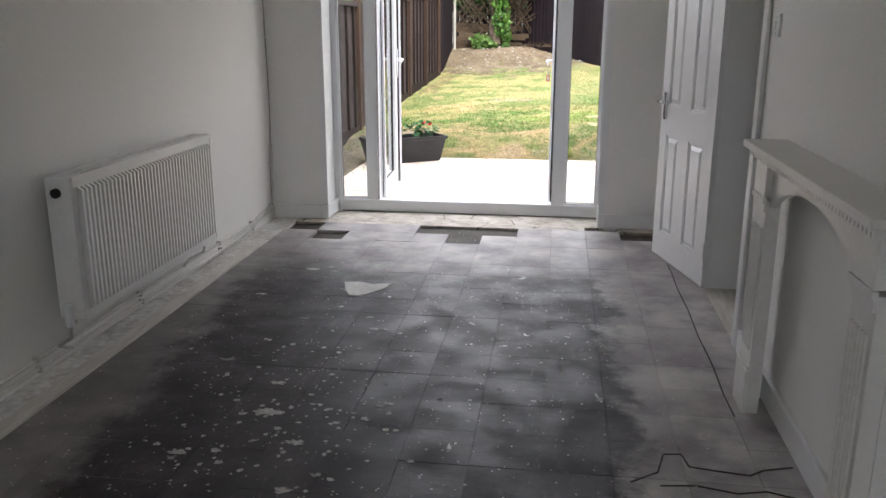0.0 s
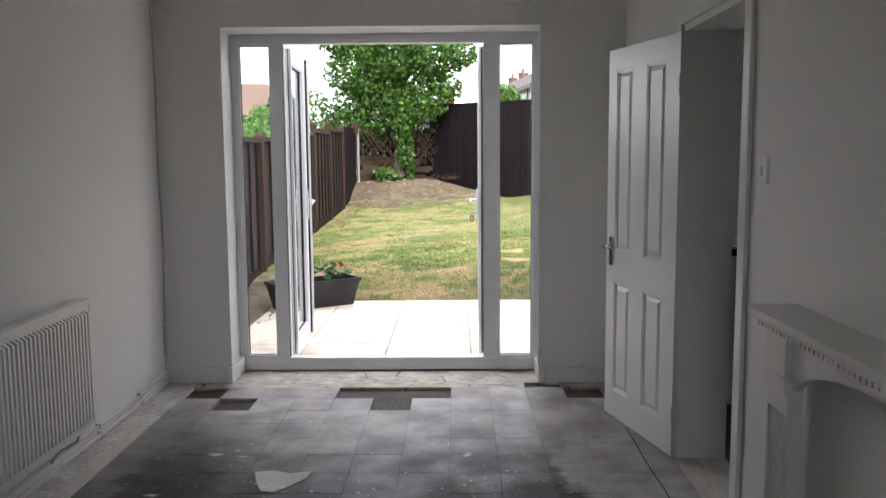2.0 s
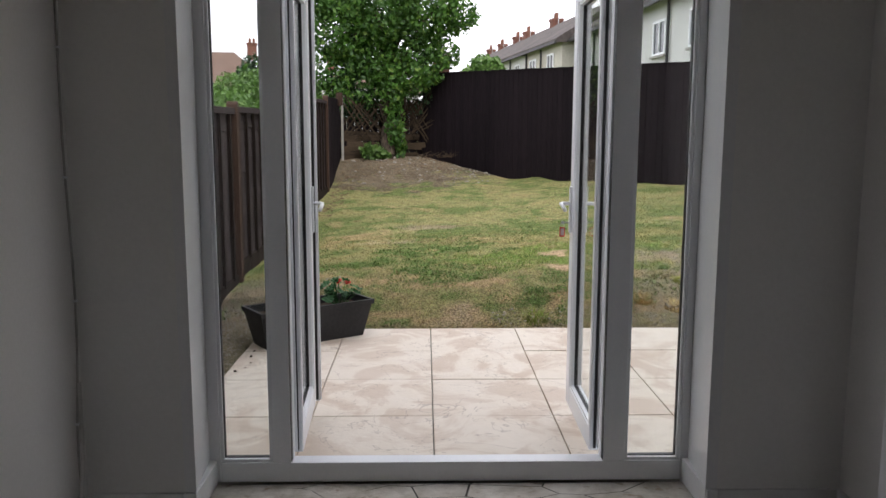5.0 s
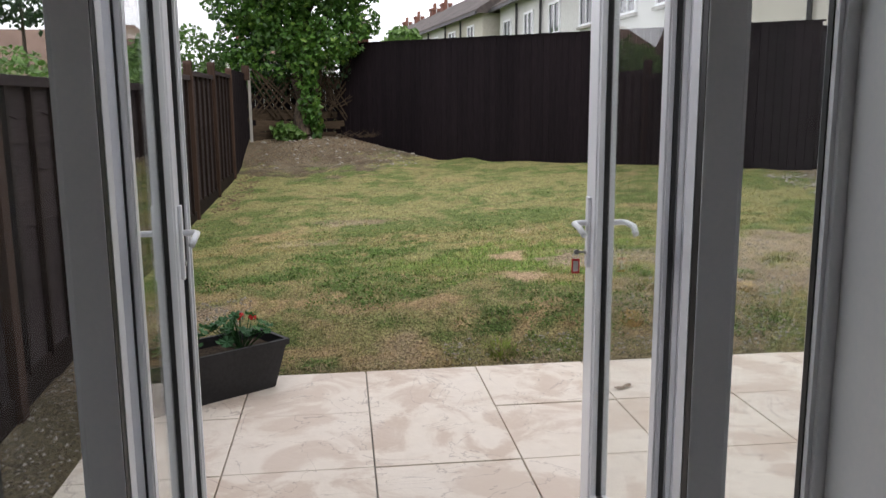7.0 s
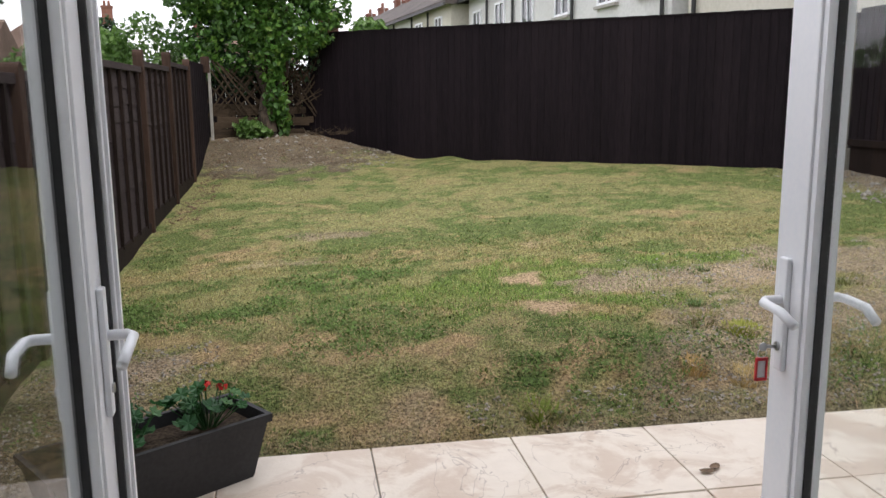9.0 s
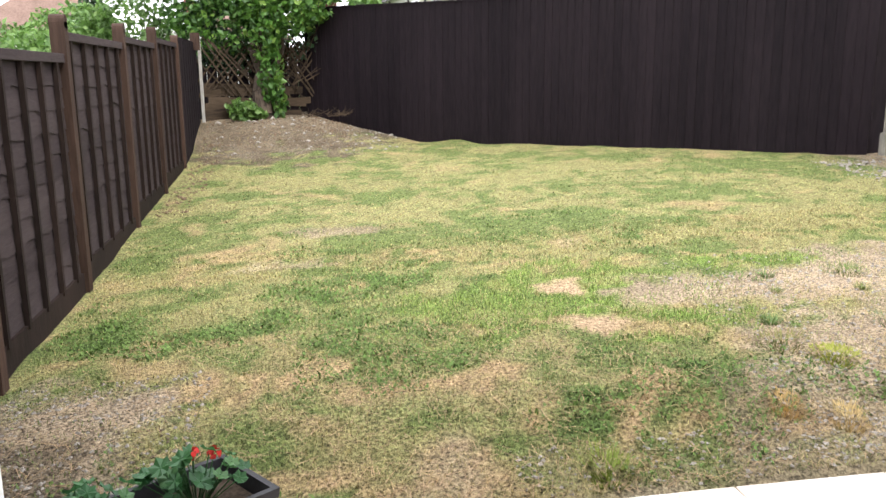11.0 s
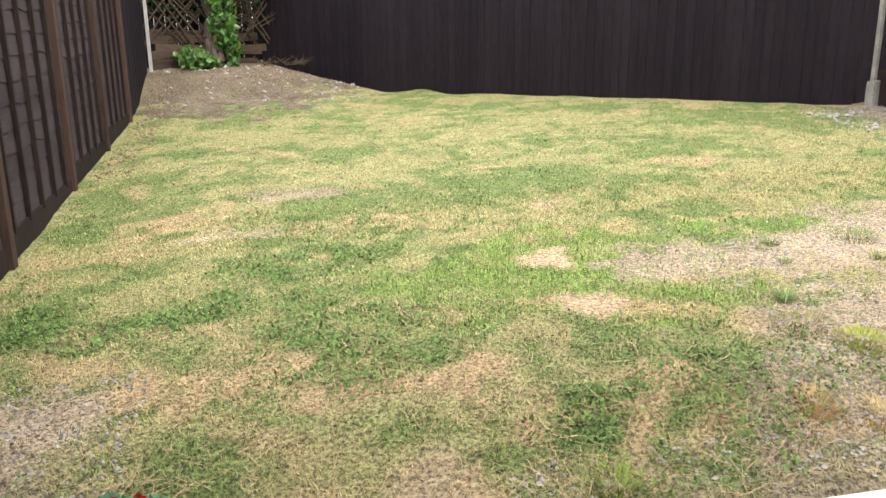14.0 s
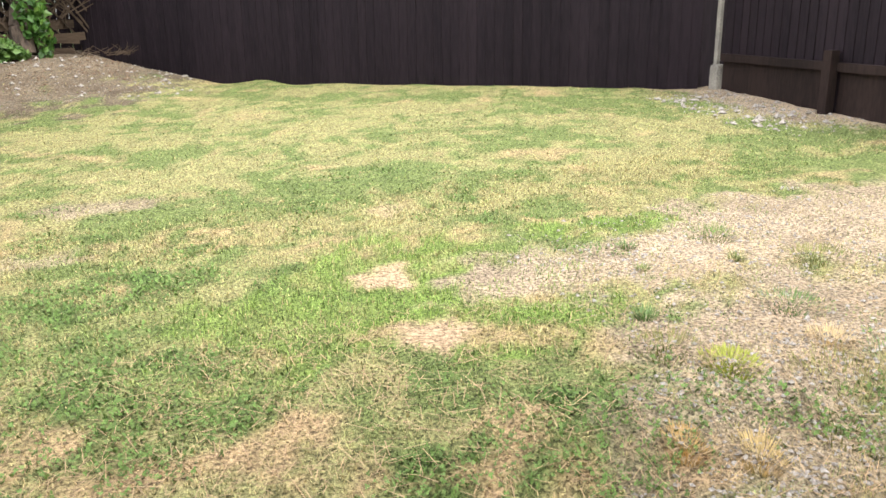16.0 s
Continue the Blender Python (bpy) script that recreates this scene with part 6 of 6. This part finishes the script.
# ---- houses beyond ----
def house(label, m, L, W, eave, ridge, wallm, roofm, wins, gable_wins=(), chim=(), hip=0.0, pipes=()):
    """Long side along +x with its windows on -y; gable end at x = 0. wins: (x, z, w, h)."""
    h = thing("house", label, "house", m)
    b = bmesh.new()
    addbox(b, 0, L, 0, W, -1.0, eave)
    if not hip:
        for x in (0.0, L - 0.2):
            v = [b.verts.new(c) for c in ((x, 0, eave), (x, W, eave), (x, W / 2, ridge), (x + 0.2, 0, eave), (x + 0.2, W, eave), (x + 0.2, W / 2, ridge))]
            for q in ((0, 1, 2), (3, 5, 4), (0, 2, 5, 3), (1, 4, 5, 2)):
                b.faces.new([v[k] for k in q])
    part("wall", b, wallm, h)
    b = bmesh.new()
    o, k = 0.35, 0.18
    e0, e1 = -o, L + o
    r0, r1 = e0 + hip, e1 - hip
    dz = (ridge - eave) / (W / 2) * o
    low = [b.verts.new(c) for c in ((e0, -o, eave - dz), (e1, -o, eave - dz), (e1, W + o, eave - dz), (e0, W + o, eave - dz))]
    top = [b.verts.new(c) for c in ((r0, W / 2, ridge + k), (r1, W / 2, ridge + k))]
    up = [b.verts.new(v.co + Vector((0, 0, k))) for v in low]
    b.faces.new((up[0], up[1], top[1], top[0]))
    b.faces.new((up[2], up[3], top[0], top[1]))
    b.faces.new((up[1], up[2], top[1]))
    b.faces.new((up[3], up[0], top[0]))
    for i in range(4):
        b.faces.new((low[i], low[(i + 1) % 4], up[(i + 1) % 4], up[i]))
    rf_ = part("roof", b, roofm, h)
    b = boxbm(e0, e1, -o - 0.1, -o, eave - dz - 0.05, eave - dz + 0.06)
    part("gutter", b, M_PIPEB, h)
    for cx, cz in chim:
        c_ = boxbm(cx - 0.35, cx + 0.35, W / 2 - 0.3, W / 2 + 0.3, ridge - 0.4, ridge + cz)
        addbox(c_, cx - 0.4, cx + 0.4, W / 2 - 0.35, W / 2 + 0.35, ridge + cz - 0.15, ridge + cz)
        cho = part("chimney", c_, M_CHIM, rf_)
        for d in (-0.15, 0.15):
            pt = bmesh.new()
            addcyl(pt, (cx + d, W / 2, ridge + cz), (cx + d, W / 2, ridge + cz + 0.35), 0.11, 0.09, 10)
            part("chimney_pot", pt, M_BRICKW, rf_)
        an = bmesh.new()
        addcyl(an, (cx + 0.5, W / 2, ridge), (cx + 0.5, W / 2, ridge + cz + 1.6), 0.02, seg=5)
        for d in (0.9, 1.2, 1.5):
            addcyl(an, (cx + 0.2, W / 2, ridge + cz + d), (cx + 0.8, W / 2, ridge + cz + d), 0.012, seg=5)
        part("aerial", an, M_STEEL, rf_)

    def window(mm, w, hh):
        b = bmesh.new()
        for a in ((-w / 2, -w / 2 + 0.08, -hh / 2, hh / 2), (w / 2 - 0.08, w / 2, -hh / 2, hh / 2), (-w / 2 + 0.08, w / 2 - 0.08, -hh / 2, -hh / 2 + 0.08), (-w / 2 + 0.08, w / 2 - 0.08, hh / 2 - 0.08, hh / 2), (-0.03, 0.03, -hh / 2 + 0.08, hh / 2 - 0.08)):
            addbox(b, a[0], a[1], -0.06, 0.02, a[2], a[3], m=mm)
        wo = part("window", b, M_UPVC, h)
        part("pane", boxbm(-w / 2 + 0.08, w / 2 - 0.08, -0.02, -0.005, -hh / 2 + 0.08, hh / 2 - 0.08, m=mm), M_FARGLASS, wo)
        part("sill", boxbm(-w / 2 - 0.06, w / 2 + 0.06, -0.12, 0.0, -hh / 2 - 0.07, -hh / 2, m=mm), M_CONC, wo)
    for x, z, w, hh in wins:
        window(pose(x, 0, z), w, hh)
    for y, z, w, hh in gable_wins:
        window(pose(0, y, z, 0, 0, -90), w, hh)
    for x in pipes:
        b = bmesh.new()
        addcyl(b, (x, -0.08, -0.5), (x, -0.08, eave - dz), 0.05, seg=8)
        part("downpipe", b, M_PIPEB, h)
    return h


# facades on the side that looks at the garden; long side runs away from the walk
def terrace_x(y):
    return 6.15 - 0.12 * (y - 35.3)


up4 = [(x, 4.3, 1.2, 1.1) for x in (1.4, 4.6, 7.8, 11.0, 14.2, 16.6)]
house("long white rendered house with grey roof and drainpipes", pose(6.85, 34.3, 0, 0, 0, -87), 17.6, 6.5, 5.55, 7.6, M_RENDER, M_ROOF, up4, chim=((4.0, 0.9), (13.0, 0.9)), pipes=(3.0, 6.3, 11.9, 17.3))
for k, (yf, yn, wm_, ch_) in enumerate(((41.6, 34.9, M_CREAM, ()), (48.4, 41.75, M_RENDER, (46.6,)), (55.2, 48.55, M_CREAM, (53.3,)), (62.0, 55.35, M_RENDER, (56.4, 61.6)), (69.0, 62.15, M_CREAM, (66.0,)))):
    Lk = (yf - yn) * 1.007
    house("cream rendered terrace house with dark roof" if wm_ == M_CREAM else "white rendered terrace house with dark roof", pose(terrace_x(yf), yf, 0, 0, 0, -83.2), Lk, 6.0, 5.5, 7.35, wm_, M_ROOF,
          [(1.5, 4.4, 1.3, 1.1), (4.9, 4.4, 1.1, 1.1)], chim=[((yf - c) * 1.007, 0.5) for c in ch_], pipes=(0.3, 3.3))
house("cream rendered house with drainpipes beyond the fence", pose(8.0, 16.4, 0, 0, 0, -90), 9.0, 7.0, 5.4, 7.6, M_CREAM, M_ROOF, [(2.0, 4.3, 1.2, 1.1), (6.0, 4.3, 1.2, 1.1)], chim=((4.0, 1.0),), pipes=(0.4, 4.5))
house("white house with brown hipped roof", pose(-20.0, 58.0, 0, 0, 0, 8), 8.5, 7.0, 4.6, 7.0, M_RENDER, M_ROOFB, [(1.6, 3.9, 1.4, 1.2), (4.2, 3.9, 1.2, 1.2), (6.8, 3.9, 1.4, 1.2)], chim=((7.2, 0.9),), hip=3.0)
house("white semi-detached house with brown hipped roof", pose(-9.0, 66.0, 0, 0, 0, 4), 8.5, 7.0, 4.4, 6.6, M_RENDER, M_ROOFB, [(1.6, 3.8, 1.4, 1.2), (6.8, 3.8, 1.4, 1.2)], chim=((1.2, 1.4),), hip=3.0)
house("low white house with a red-brown roof", pose(-17.0, 30.0, 0, 0, 0, 2), 6.0, 5.0, 2.6, 4.2, M_RENDER, M_ROOFB, [(1.5, 1.9, 1.2, 0.9), (4.5, 1.9, 1.2, 0.9)])
house("small white outbuilding beyond the fence end", pose(-5.0, 31.0, 0, 0, 0, 0), 2.3, 3.0, 2.7, 2.95, M_RENDER, M_CONC, [(1.2, 2.2, 1.4, 0.7)])

# ---- old floor tiles, last ----
TX0, TP, TY0, TPY = -1.095, 0.2312, -0.462, 0.2335
tile_bm = boxbm(-TP / 2 + 0.0008, TP / 2 - 0.0008, -TPY / 2 + 0.0008, TPY / 2 - 0.0008, -0.022, 0.0)
tile_ob = part("tile", tile_bm, M_TILE, floor)
missing = {(0, 0), (1, 1), (4, 0), (5, 0), (6, 0), (5, 1), (10, 0)}
rt = random.Random(4)
first = True
for j in range(24):
    for i in range(12):
        if (i, j) in missing:
            continue
        m_ = pose(TX0 + (i + 0.5) * TP, TY0 - (j + 0.5) * TPY, rt.uniform(-0.0012, 0.0002), rt.uniform(-0.12, 0.12), rt.uniform(-0.12, 0.12), rt.uniform(-0.2, 0.2))
        if first:
            tile_ob.matrix_basis = m_
            first = False
        else:
            piece("tile", tile_ob.data, floor, m_)
struct("floor_front", boxbm(-1.095, XR, YF, TY0 - 24 * TPY, -0.022, -0.001), M_TILE, "old dark floor tiles in the shaded end", "floor")
struct("floor_margin_back", boxbm(XL + 0.12, 0.985, TY0 + 0.002, YB - 0.0, -0.022, -0.002), M_SCREED, "pale dusty screed along the back wall", "floor")
struct("floor_margin_back_r", boxbm(1.21, XR, TY0 + 0.002, YB, -0.022, -0.002), M_SCREED, "pale dusty screed along the back wall", "floor")
